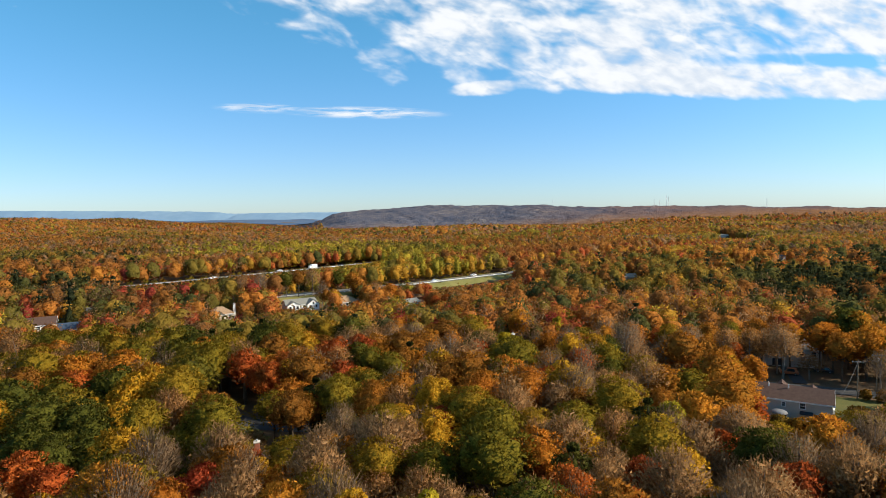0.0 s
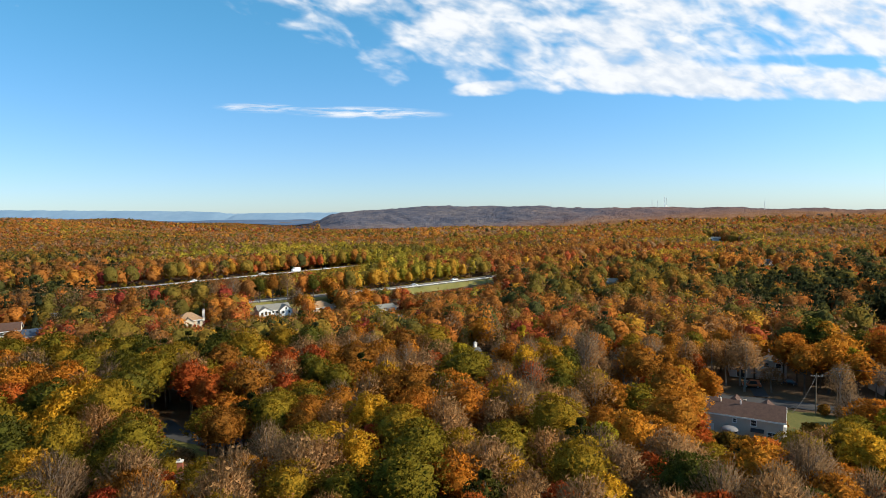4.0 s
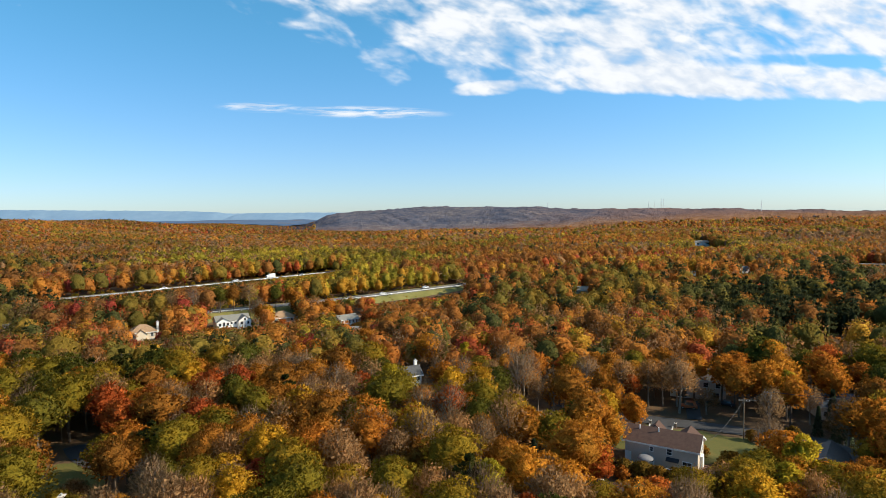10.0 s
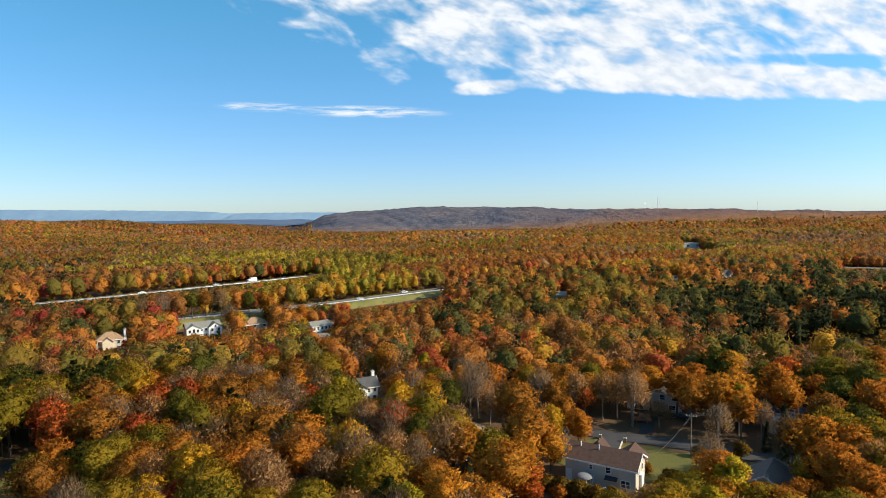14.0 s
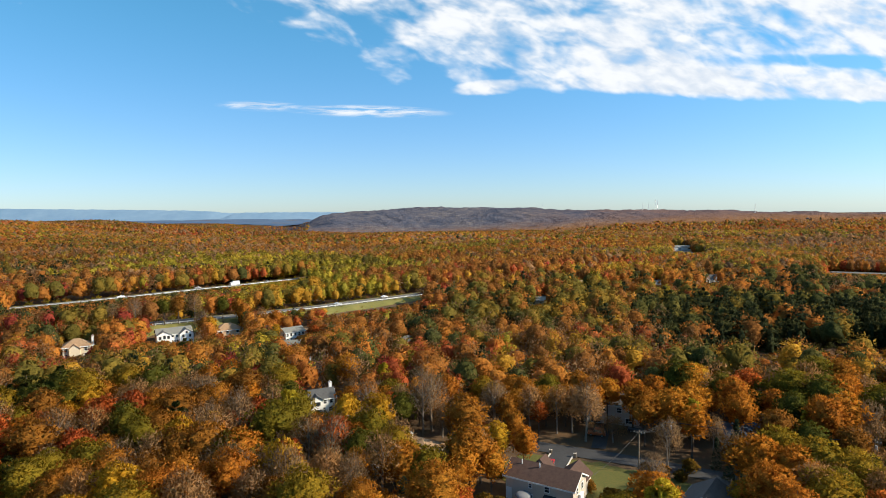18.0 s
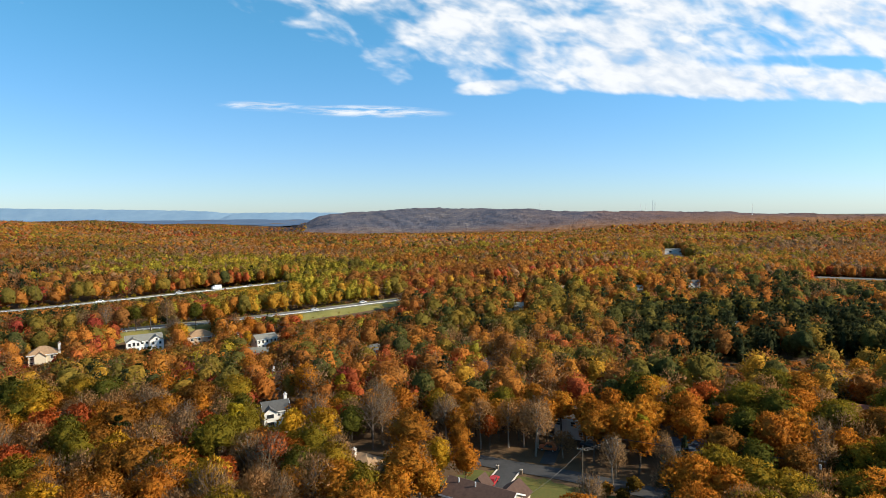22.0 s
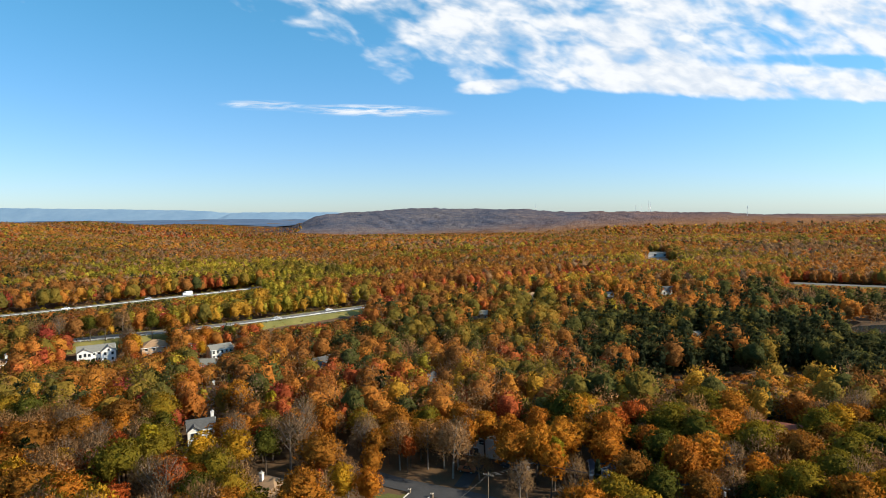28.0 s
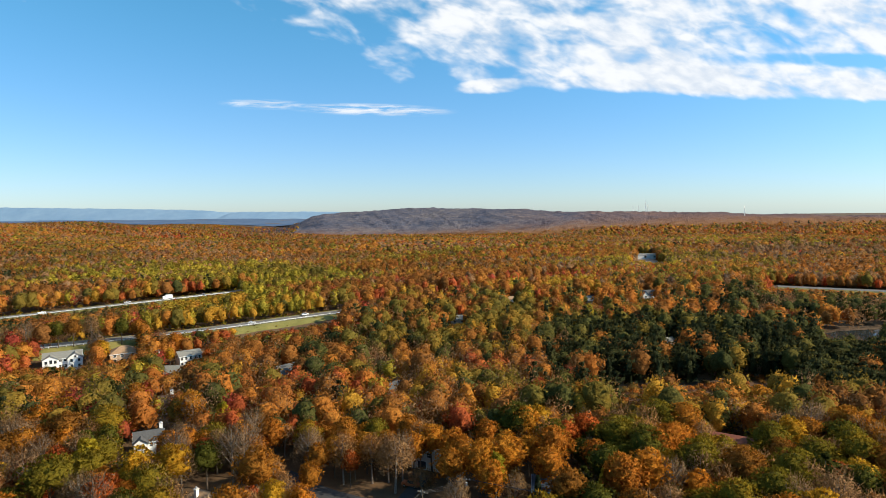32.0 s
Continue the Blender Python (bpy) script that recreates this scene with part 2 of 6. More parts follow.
ROOF_GREY = plain("grey_shingle", (0.085, 0.085, 0.085), 0.25, 1.6, 0.85, bump=0.6)
ROOF_PALE = plain("pale_grey_shingle", (0.20, 0.195, 0.17), 0.2, 1.6, 0.8, bump=0.5)
ROOF_BLUE = plain("slate_blue_shingle", (0.040, 0.062, 0.098), 0.25, 1.6, 0.8, bump=0.5)
ROOF_RED = plain("red_brown_shingle", (0.24, 0.08, 0.05), 0.25, 1.6, 0.9, bump=0.5)
WHITE_TRIM = plain("white_trim", (0.80, 0.80, 0.78), 0.05, 1.0, 0.5)
DARK_PAINT = plain("dark_paint", (0.035, 0.035, 0.04), 0.2, 1.0, 0.5)
TEAL_TARP = plain("teal_tarpaulin", (0.06, 0.13, 0.17), 0.2, 0.8, 0.6)
TENT_GREY = plain("grey_canvas", (0.20, 0.20, 0.21), 0.12, 1.2, 0.8)
WOOD = plain("weathered_wood", (0.22, 0.17, 0.12), 0.3, 1.5, 0.9, bump=0.4)
DECK_WOOD = plain("reddish_deck_boards", (0.30, 0.15, 0.09), 0.25, 1.2, 0.85, bump=0.3)
RUBBER = plain("rubber", (0.02, 0.02, 0.02), 0.2, 2.0, 0.9)
STEEL_RIM = plain("alloy_rim", (0.5, 0.5, 0.52), 0.1, 2.0, 0.35, 0.8)
CAR_PAINT = {c: plain(c + "_car_paint", v, 0.04, 1.0, 0.3, 0.0, 0.0, 0.5) for c, v in
             {"white": (0.8, 0.8, 0.8), "red": (0.35, 0.02, 0.025), "orange": (0.42, 0.12, 0.04), "dark": (0.03, 0.035, 0.045), "silver": (0.45, 0.46, 0.48)}.items()}


def glass_material():
    def build(k, b, out):
        f = noise_at(k, place(k), 0.8, 2)
        k.link(k.ramp(f, [(0.3, (0.02, 0.025, 0.03)), (0.7, (0.05, 0.055, 0.06))]), b.inputs["Base Color"])
    return material("window_glass", build, 0.06, 0.0, 0.6)


def water_material():
    def build(k, b, out):
        p = place(k)
        k.link(k.ramp(noise_at(k, p, 0.05, 4), [(0.3, (0.02, 0.025, 0.03)), (0.7, (0.04, 0.045, 0.045))]), b.inputs["Base Color"])
        n = k.add("ShaderNodeBump", Strength=0.15, Distance=0.05)
        k.link(noise_at(k, p, 0.9, 3), n.inputs["Height"]), k.link(n.outputs[0], b.inputs["Normal"])
    return material("pond_water", build, 0.08, 0.0, 0.5)


GLASS, WATER = glass_material(), water_material()


# Base colour for far land, with the blue of aerial haze painted in.
def haze_tinted_material(name, lo, hi, scale):
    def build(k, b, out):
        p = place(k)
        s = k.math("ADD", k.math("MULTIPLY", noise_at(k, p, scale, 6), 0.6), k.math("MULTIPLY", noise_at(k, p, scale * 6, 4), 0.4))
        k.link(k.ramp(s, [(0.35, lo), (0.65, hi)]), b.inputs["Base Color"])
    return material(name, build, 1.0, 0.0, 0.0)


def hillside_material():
    """Autumn woods seen from afar: grey on the stony hill, rust on its long shoulder, darker at its foot; blue-grey
    haze is painted into the colours.
    """
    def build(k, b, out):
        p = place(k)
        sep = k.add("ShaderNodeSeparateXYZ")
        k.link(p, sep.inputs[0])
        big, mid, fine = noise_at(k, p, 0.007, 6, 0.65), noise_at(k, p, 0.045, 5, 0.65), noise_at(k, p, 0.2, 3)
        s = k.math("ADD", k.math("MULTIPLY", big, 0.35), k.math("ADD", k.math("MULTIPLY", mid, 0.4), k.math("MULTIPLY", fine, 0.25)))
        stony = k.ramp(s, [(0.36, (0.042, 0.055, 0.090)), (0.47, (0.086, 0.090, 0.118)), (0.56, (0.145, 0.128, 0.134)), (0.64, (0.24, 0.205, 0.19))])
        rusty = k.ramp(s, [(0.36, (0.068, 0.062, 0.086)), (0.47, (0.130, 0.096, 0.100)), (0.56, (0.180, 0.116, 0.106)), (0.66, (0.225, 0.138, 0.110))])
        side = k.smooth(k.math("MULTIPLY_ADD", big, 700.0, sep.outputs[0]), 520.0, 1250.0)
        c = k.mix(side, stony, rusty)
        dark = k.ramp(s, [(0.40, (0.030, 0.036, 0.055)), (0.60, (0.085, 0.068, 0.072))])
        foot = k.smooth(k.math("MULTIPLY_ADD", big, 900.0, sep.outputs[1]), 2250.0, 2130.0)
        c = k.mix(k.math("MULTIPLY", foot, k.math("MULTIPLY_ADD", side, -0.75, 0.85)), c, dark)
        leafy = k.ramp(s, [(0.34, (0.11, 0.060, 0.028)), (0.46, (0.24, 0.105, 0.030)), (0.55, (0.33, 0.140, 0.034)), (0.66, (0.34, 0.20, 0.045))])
        # nearer woods keep their leaf colour, farther ones fade into the painted haze
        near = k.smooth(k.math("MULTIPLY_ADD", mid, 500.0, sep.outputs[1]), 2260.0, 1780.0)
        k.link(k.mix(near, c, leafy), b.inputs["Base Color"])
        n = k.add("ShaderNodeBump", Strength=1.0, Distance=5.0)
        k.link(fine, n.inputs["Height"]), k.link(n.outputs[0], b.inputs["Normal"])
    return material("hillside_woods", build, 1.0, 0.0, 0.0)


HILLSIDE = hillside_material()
RIDGE_BLUE = haze_tinted_material("hazy_blue_far_ridge", (0.17, 0.27, 0.38), (0.22, 0.32, 0.42), 0.004)
RIDGE_PALE = haze_tinted_material("hazy_pale_far_ridge", (0.24, 0.34, 0.44), (0.28, 0.38, 0.47), 0.004)
VALLEY_BLUE = haze_tinted_material("hazy_blue_valley_woods", (0.07, 0.115, 0.19), (0.12, 0.165, 0.24), 0.006)

# ---- building helpers ----
def mesh_from(name, verts, faces, mat, tint=None, smooth=False, normals=None):
    """A mesh from arrays: faces is (n, 3) or (n, 4)."""
    verts, faces = np.asarray(verts, dtype=np.float32), np.asarray(faces, dtype=np.int32)
    n, k = faces.shape
    me = bpy.data.meshes.new(name)
    me.vertices.add(len(verts))
    me.vertices.foreach_set("co", verts.ravel())
    me.loops.add(n * k)
    me.loops.foreach_set("vertex_index", faces.ravel())
    me.polygons.add(n)
    me.polygons.foreach_set("loop_start", np.arange(n, dtype=np.int32) * k)
    me.polygons.foreach_set("use_smooth", np.full(n, smooth, dtype=bool))
    if tint is not None:
        at = me.attributes.new("tint", "FLOAT", "POINT")
        at.data.foreach_set("value", np.asarray(tint, dtype=np.float32))
    me.update(calc_edges=True)
    me.materials.append(mat)
    if normals is not None:                  # leaves take the soft roundness of their crown
        me.polygons.foreach_set("use_smooth", np.ones(n, dtype=bool))
        me.normals_split_custom_set_from_vertices(np.asarray(normals, dtype=np.float32))
    return me


def bm_mesh(name, bm, mat):
    me = bpy.data.meshes.new(name)
    bmesh.ops.recalc_face_normals(bm, faces=bm.faces)
    bm.to_mesh(me)
    bm.free()
    me.materials.append(mat)
    return me


def part(name, bm, mat, parent, label=""):
    """Links a bmesh as one mesh object under a thing or under a part."""
    ob = new(name, bm_mesh(name, bm, mat))
    ob.parent = parent
    return tagged(ob, label)


def thing(name, m, label, category, group="", kind=""):
    ob = new(name)
    ob.empty_display_size = 0.5
    ob.matrix_basis = m
    return tagged(ob, label, category, group, kind)


def box(bm, x0, x1, y0, y1, z0, z1, bevel=0.0):
    vs = [bm.verts.new((x, y, z)) for x in (x0, x1) for y in (y0, y1) for z in (z0, z1)]
    fs = [bm.faces.new([vs[i] for i in q]) for q in ((0, 1, 3, 2), (4, 6, 7, 5), (0, 4, 5, 1), (2, 3, 7, 6), (0, 2, 6, 4), (1, 5, 7, 3))]
    if bevel:
        bmesh.ops.bevel(bm, geom=list({e for f in fs for e in f.edges}), offset=bevel, segments=1, affect="EDGES")
    return bm


def boxed(*a, **kw):
    return box(bmesh.new(), *a, **kw)


def prism(bm, a, b, ra, rb, sides=6):
    """A tapered rod from a to b."""
    a, b = Vector(a), Vector(b)
    q = (b - a).to_track_quat("Z", "Y")
    rings = []
    for c, r in ((a, ra), (b, rb)):
        rings.append([bm.verts.new(c + q @ Vector((r * math.cos(2 * math.pi * i / sides), r * math.sin(2 * math.pi * i / sides), 0))) for i in range(sides)])
    for i in range(sides):
        j = (i + 1) % sides
        bm.faces.new((rings[0][i], rings[0][j], rings[1][j], rings[1][i]))
    bm.faces.new(rings[0][::-1]), bm.faces.new(rings[1])
    return bm


# ---- the lie of the land ----
HIGHWAY_NEAR = [(-180, 246), (-127, 263), (-95, 277), (-66, 295), (-44, 307), (-16, 329), (5, 348), (34, 372), (75, 410), (130, 465), (200, 530)]
HIGHWAY_FAR = [(-330, 215), (-255, 275), (-188, 335), (-165, 355), (-139, 384), (-106, 419), (-63, 467), (-20, 515), (40, 590), (90, 670)]
HIGHWAY_SIDE = [(346, 464), (376, 449), (408, 434), (480, 404), (560, 375)]
ROAD_Z = 6.0


def step(v, lo, hi):
    s = np.clip((v - lo) / (hi - lo), 0, 1)
    return s * s * (3 - 2 * s)


def way_distance(x, y, pts):
    d = np.full(np.shape(x), 1e9)
    for (ax, ay), (bx, by) in zip(pts, pts[1:]):
        l2 = (bx - ax) ** 2 + (by - ay) ** 2
        s = np.clip(((x - ax) * (bx - ax) + (y - ay) * (by - ay)) / l2, 0, 1)
        d = np.minimum(d, np.hypot(x - ax - s * (bx - ax), y - ay - s * (by - ay)))
    return d


def hill_end(y):
    """Where the hill breaks off towards the valley."""
    return 52 - 0.221 * y


def land(x, y):
    """Height of the ground."""
    x, y = np.asarray(x, dtype=float), np.asarray(y, dtype=float)
    start = 265 + 60 * step(x, 40, 120)
    z = 4.0 * step(y, start, start + 110)
    z = z + 5.0 * step(y, 480, 900) + 20 * step(y, 750, 1250) * step(-x, 420, 900) * (1 - 1.3 * step(y, 1500, 2100))
    z = z - (17 * step(y, 800, 1450) + 9 * step(y, 1450, 1900)) * (1 - step(-x, 380, 900))
    z = z - 3.0 * step(y, 195, 240) * (1 - step(y, 278, 312)) * step(x, -85, -30) * (1 - step(x, 105, 150))
    z = z + step(y, 420, 700) * (2.0 * np.sin(x / 83 + 1.3 * np.sin(y / 120)) + 2.2 * np.sin(y / 67 + x / 210))
    z = z + step(y, 700, 1300) * (3.0 * np.sin(x / 190 + 0.7) * np.sin(y / 150) + 2.0 * np.sin(y / 58 + np.sin(x / 140) * 1.6))
    crest_y = np.interp(x, [-515, 19, 542, 1405], [2500, 2600, 2250, 1950])
    crest_z = np.interp(x, [-640, -570, -525, -470, -300, -120, 19, 130, 224, 400, 542, 918, 1405, 2200],
                        [-7, 6, 30, 41, 50, 62, 65, 60, 60, 53, 43, 41, 24, 10])
    rise = step(y, crest_y - 850, crest_y) * step(x - hill_end(y), -150, 60)
    z = z + (crest_z * (1 - 0.45 * step(y, crest_y, crest_y + 1200)) - z) * rise + 3.0 * rise * np.sin(x / 45) * np.sin(y / 60)
    z = z - 1.2 * np.exp(-(((x - 190) / 70) ** 2 + ((y - 240) / 22) ** 2)) - 2.2 * np.exp(-(((x - 322) / 45) ** 2 + ((y - 322) / 18) ** 2))
    for pts, top in ((HIGHWAY_NEAR, ROAD_Z), (HIGHWAY_FAR, ROAD_Z), (HIGHWAY_SIDE, 7.0)):
        d = way_distance(x, y, pts)
        z = z + (top - 0.25 - z) * (1 - step(d, 6.5, 14.5))
    return z


def land_at(x, y):
    return float(land(x, y))


def axis(lo, hi, a, b, near, growth):
    """Grid lines: even between a and b, ever wider outside."""
    v = list(np.arange(a, b + 0.1, near))
    s, p = near, v[-1]
    while p < hi:
        s *= growth
        p += s
        v.append(min(p, hi))
    s, p = near, v[0]
    while p > lo:
        s *= growth
        p -= s
        v.insert(0, max(p, lo))
    return np.array(v)


def grid_sheet(xs, ys, height):
    gx, gy = np.meshgrid(xs, ys)
    vs = np.stack([gx.ravel(), gy.ravel(), height(gx.ravel(), gy.ravel())], axis=1)
    i = np.arange(len(xs) * len(ys)).reshape(len(ys), len(xs))
    fs = np.stack([i[:-1, :-1].ravel(), i[:-1, 1:].ravel(), i[1:, 1:].ravel(), i[1:, :-1].ravel()], axis=1)
    return vs, fs


tagged(new("ground", mesh_from("ground", *grid_sheet(axis(-4800, 4800, -260, 440, 5, 1.09), axis(-900, 4850, -60, 560, 5, 1.06), land), LITTER, smooth=True)),
       "forest floor covered in brown fallen leaves", "ground", kind="structure")


def ribbon(pts, step_len=6.0):
    """A rounded line through the points, with its directions to the right."""
    fine = []
    for (ax, ay), (bx, by) in zip(pts, pts[1:]):
        n = max(1, int(math.hypot(bx - ax, by - ay) / step_len))
        fine += [(ax + (bx - ax) * i / n, ay + (by - ay) * i / n) for i in range(n)]
    fine.append(pts[-1])
    f = np.array(fine)
    for _ in range(12):                     # round the corners
        f[1:-1] = (f[:-2] + 2 * f[1:-1] + f[2:]) / 4
    tan = np.gradient(f, axis=0)
    tan /= np.linalg.norm(tan, axis=1)[:, None]
    nor = np.stack([tan[:, 1], -tan[:, 0]], axis=1)
    return f, nor


def strip(name, pts, off0, off1, z, mat, thick=0.25):
    f, n = ribbon(pts)
    a, b = f + n * off0, f + n * off1
    zz = np.array([z(*p) if callable(z) else z for p in f])
    m = len(f)
    vs = np.concatenate([np.c_[a, zz], np.c_[b, zz], np.c_[a, zz - thick], np.c_[b, zz - thick]])
    i = np.arange(m - 1)
    fs = [np.stack([i, m + i, m + i + 1, i + 1], 1), np.stack([2 * m + i, i, i + 1, 2 * m + i + 1], 1),
          np.stack([m + i, 3 * m + i, 3 * m + i + 1, m + i + 1], 1)]
    return mesh_from(name, vs, np.concatenate(fs), mat)


# ---- the highway: two separate carriageways with painted lines, guard rails and grass verges ----
def carriageway(name, pts, z, label):
    road = tagged(new(name, strip(name, pts, -5.0, 5.0, z, CONCRETE_ROAD, 0.5)), label, "road", kind="structure")
    for off, mat in ((-4.4, YELLOW_PAINT), (4.4, ROAD_PAINT)):
        line = new("edge_line", strip("edge_line", pts, off - 0.09, off + 0.09, z + 0.012, mat, 0.01))
        line.parent = road
    f, n = ribbon(pts)
    dash = bmesh.new()
    for i in range(0, len(f) - 1, 2):
        a, b = Vector((*f[i], z + 0.012)), Vector((*(f[i] + (f[i + 1] - f[i]) * 0.5), z + 0.012))
        s = Vector((*n[i], 0)) * 0.08
        dash.faces.new([dash.verts.new(p) for p in (a - s, a + s, b + s, b - s)])
    d = new("lane_dashes", bm_mesh("lane_dashes", dash, ROAD_PAINT))
    d.parent = road
    return road


def guard_rail(pts, off, z, label, i0, i1):
    f, n = ribbon(pts)
    line = (f + n * off)[i0:i1]
    rail = thing("guard_rail", Matrix.Translation((*line[0], z)), label, "guard rail", "highway guard rails")
    bm = bmesh.new()
    o = Vector((*line[0], 0))
    rows = []
    for p in line:
        c = Vector((*p, 0)) - o
        rows.append([bm.verts.new(c + Vector((0, dy, h))) for dy, h in ((0, 0.45), (-0.08, 0.53), (0, 0.6), (-0.08, 0.68), (0, 0.76), (0.05, 0.6))])
    for r0, r1 in zip(rows, rows[1:]):
        for k in range(5):
            bm.faces.new((r0[k], r1[k], r1[k + 1], r0[k + 1]))
    part("beam", bm, GALVANISED, rail)
    post = bm_mesh("post", boxed(-0.09, 0.09, -0.08, 0.08, -0.5, 0.74), WHITE_TRIM)
    for a, b in zip(line, line[1:]):
        for s in (0.0, 0.5):
            q = a + (b - a) * s
            ob = new("post", post)
            ob.parent = rail
            ob.matrix_basis = Matrix.Translation((q[0] - line[0][0], q[1] - line[0][1] + 0.1, 0))
    return rail


carriageway("road_near", HIGHWAY_NEAR, ROAD_Z, "near highway carriageway of worn grey concrete")
carriageway("road_far", HIGHWAY_FAR, ROAD_Z, "far highway carriageway of worn grey concrete")
tagged(new("road_side", strip("road_side", HIGHWAY_SIDE, -5.5, 5.5, 7.0, CONCRETE_ROAD, 0.5)), "pale stretch of highway between woods", "road", kind="structure")
for name, pts, o0, o1, lab in (("verge_near", HIGHWAY_NEAR, 5.0, 12, "dry yellow-green grass bank below the highway"),
                               ("verge_median", HIGHWAY_FAR, 5.0, 20, "dry grass median beside the far carriageway"),
                               ("verge_far_back", HIGHWAY_FAR, -9, -5.0, "dry grass strip behind the far carriageway"),
                               ("verge_back", HIGHWAY_NEAR, -10, -5.0, "dry grass strip behind the highway"),
                               ("verge_side", HIGHWAY_SIDE, 5.5, 16, "pale grass bank beside the highway")):
    f, n = ribbon(pts)
    cols = np.linspace(o0, o1, 5)
    vs = np.concatenate([np.c_[f + n * c, land(*(f + n * c).T) + 0.12] for c in cols])
    m = len(f)
    i = np.arange(m - 1)
    fs = np.concatenate([np.stack([k * m + i, (k + 1) * m + i, (k + 1) * m + i + 1, k * m + i + 1], 1) for k in range(4)])
    tagged(new(name, mesh_from(name, vs, fs, VERGE, smooth=True)), lab, "grass", kind="structure")
guard_rail(HIGHWAY_NEAR, 5.9, ROAD_Z, "galvanised guard rail on pale posts along the highway", 12, 62)
guard_rail(HIGHWAY_FAR, 5.9, ROAD_Z, "galvanised guard rail along the far carriageway", 18, 60)


# ---- clearings: lawns, lanes, marsh and pond ----
def patch(name, outline, mat, label, category, lift=0.1, level=None, kind="structure", ragged=0.6):
    """A sheet that lies on the ground inside a rounded, uneven outline."""
    pts = np.array(outline, dtype=float)
    for _ in range(3):
        a, b = pts, np.roll(pts, -1, axis=0)
        pts = np.stack([0.75 * a + 0.25 * b, 0.25 * a + 0.75 * b], 1).reshape(-1, 2)
    c = pts.mean(axis=0)
    ang = np.arange(len(pts))
    pts = pts + (pts - c) / np.linalg.norm(pts - c, axis=1)[:, None] * (ragged * np.sin(ang * 2.1) + ragged * np.sin(ang * 0.9 + 1))[:, None]
    rings = 10
    vs = [np.r_[c, 0][None]] + [np.c_[c + (pts - c) * (r / rings), np.zeros(len(pts))] for r in range(1, rings + 1)]
    vs = np.concatenate(vs)
    vs[:, 2] = land(vs[:, 0], vs[:, 1]) + lift if level is None else level
    n = len(pts)
    fs = [(0, 1 + i, 1 + (i + 1) % n) for i in range(n)]
    for r in range(rings - 1):
        for i in range(n):
            a, b = 1 + r * n + i, 1 + r * n + (i + 1) % n
            fs += [(a, a + n, b + n), (a, b + n, b)]
    return tagged(new(name, mesh_from(name, vs, fs, mat, smooth=True)), label, category, kind=kind)


def lane(name, pts, half, mat, label, lift=0.16):
    f, n = ribbon(pts, 3.0)
    m, cols = len(f), (-half, 0.0, half)
    vs = np.concatenate([np.c_[f + n * c, land(*(f + n * c).T) + lift + (0.04 if c == 0 else 0)] for c in cols])
    i = np.arange(m - 1)
    fs = np.concatenate([np.stack([k * m + i, (k + 1) * m + i, (k + 1) * m + i + 1, k * m + i + 1], 1) for k in range(2)])
    return tagged(new(name, mesh_from(name, vs, fs, mat)), label, "road", kind="structure")


STREET = [(56, 163), (63, 155), (70, 150.5), (77, 148), (85, 145.3), (93.5, 141.8), (101, 137.6), (112, 131), (130, 127), (160, 118)]
LANE_WEST = [(-57, 135), (-52, 127.5), (-41, 122), (-28, 121)]
LANE_EAST = [(110, 195), (130, 191), (150, 186), (168, 184)]
lane("street", STREET, 2.8, ASPHALT, "worn grey asphalt street through the woods")
lane("lane_west", LANE_WEST, 2.4, ASPHALT, "shaded asphalt lane between the trees")
lane("lane_east", LANE_EAST, 2.6, ASPHALT, "asphalt lane glimpsed between the trees")
lane("driveway", [(72.6, 131), (75, 138.5), (78.6, 144.6)], 2.3, ASPHALT, "grey asphalt driveway beside the lawn", 0.2)
lane("driveway_shaded", [(88, 148), (90, 155), (93, 162)], 1.7, ASPHALT, "shaded asphalt driveway", 0.2)
patch("lawn_front", [(60, 135), (70, 128), (84, 120), (98, 123), (104, 130), (94, 136), (84, 141), (74, 146), (66, 143)], LAWN, "mown green lawn with fallen leaves", "lawn", 0.1)
patch("lawn_west", [(-60, 108), (-45, 104), (-38, 114), (-42, 122), (-52, 127), (-61, 122)], LAWN, "mown lawn beside the lane", "lawn", 0.1)
patch("lawn_back", [(58, 112), (66, 110), (76, 108), (78, 113), (66, 117)], LAWN, "shaded back yard with leaves", "lawn", 0.1)
patch("marsh", [(138, 218), (160, 214), (195, 216), (228, 218), (236, 240), (222, 256), (190, 238), (165, 236), (145, 232)], MARSH, "red-brown heath and marsh grass", "marsh", 0.1)
patch("pond", [(288, 322), (300, 311), (325, 312), (372, 322), (372, 345), (330, 342), (300, 333)], WATER, "still dark pond with misty reflections", "pond", 0.35, -0.55)
patch("far_lot", [(308, 640), (336, 650), (345, 720), (322, 740), (305, 690)], GRAVEL, "pale gravel lot in a far clearing", "lot", 0.3)
patch("drive_west_house", [(-150, 215), (-139, 212), (-138, 236), (-152, 240)], ASPHALT, "dark asphalt driveway", "driveway", 0.1)

# ---- trees ----
rng = np.random.default_rng(7)


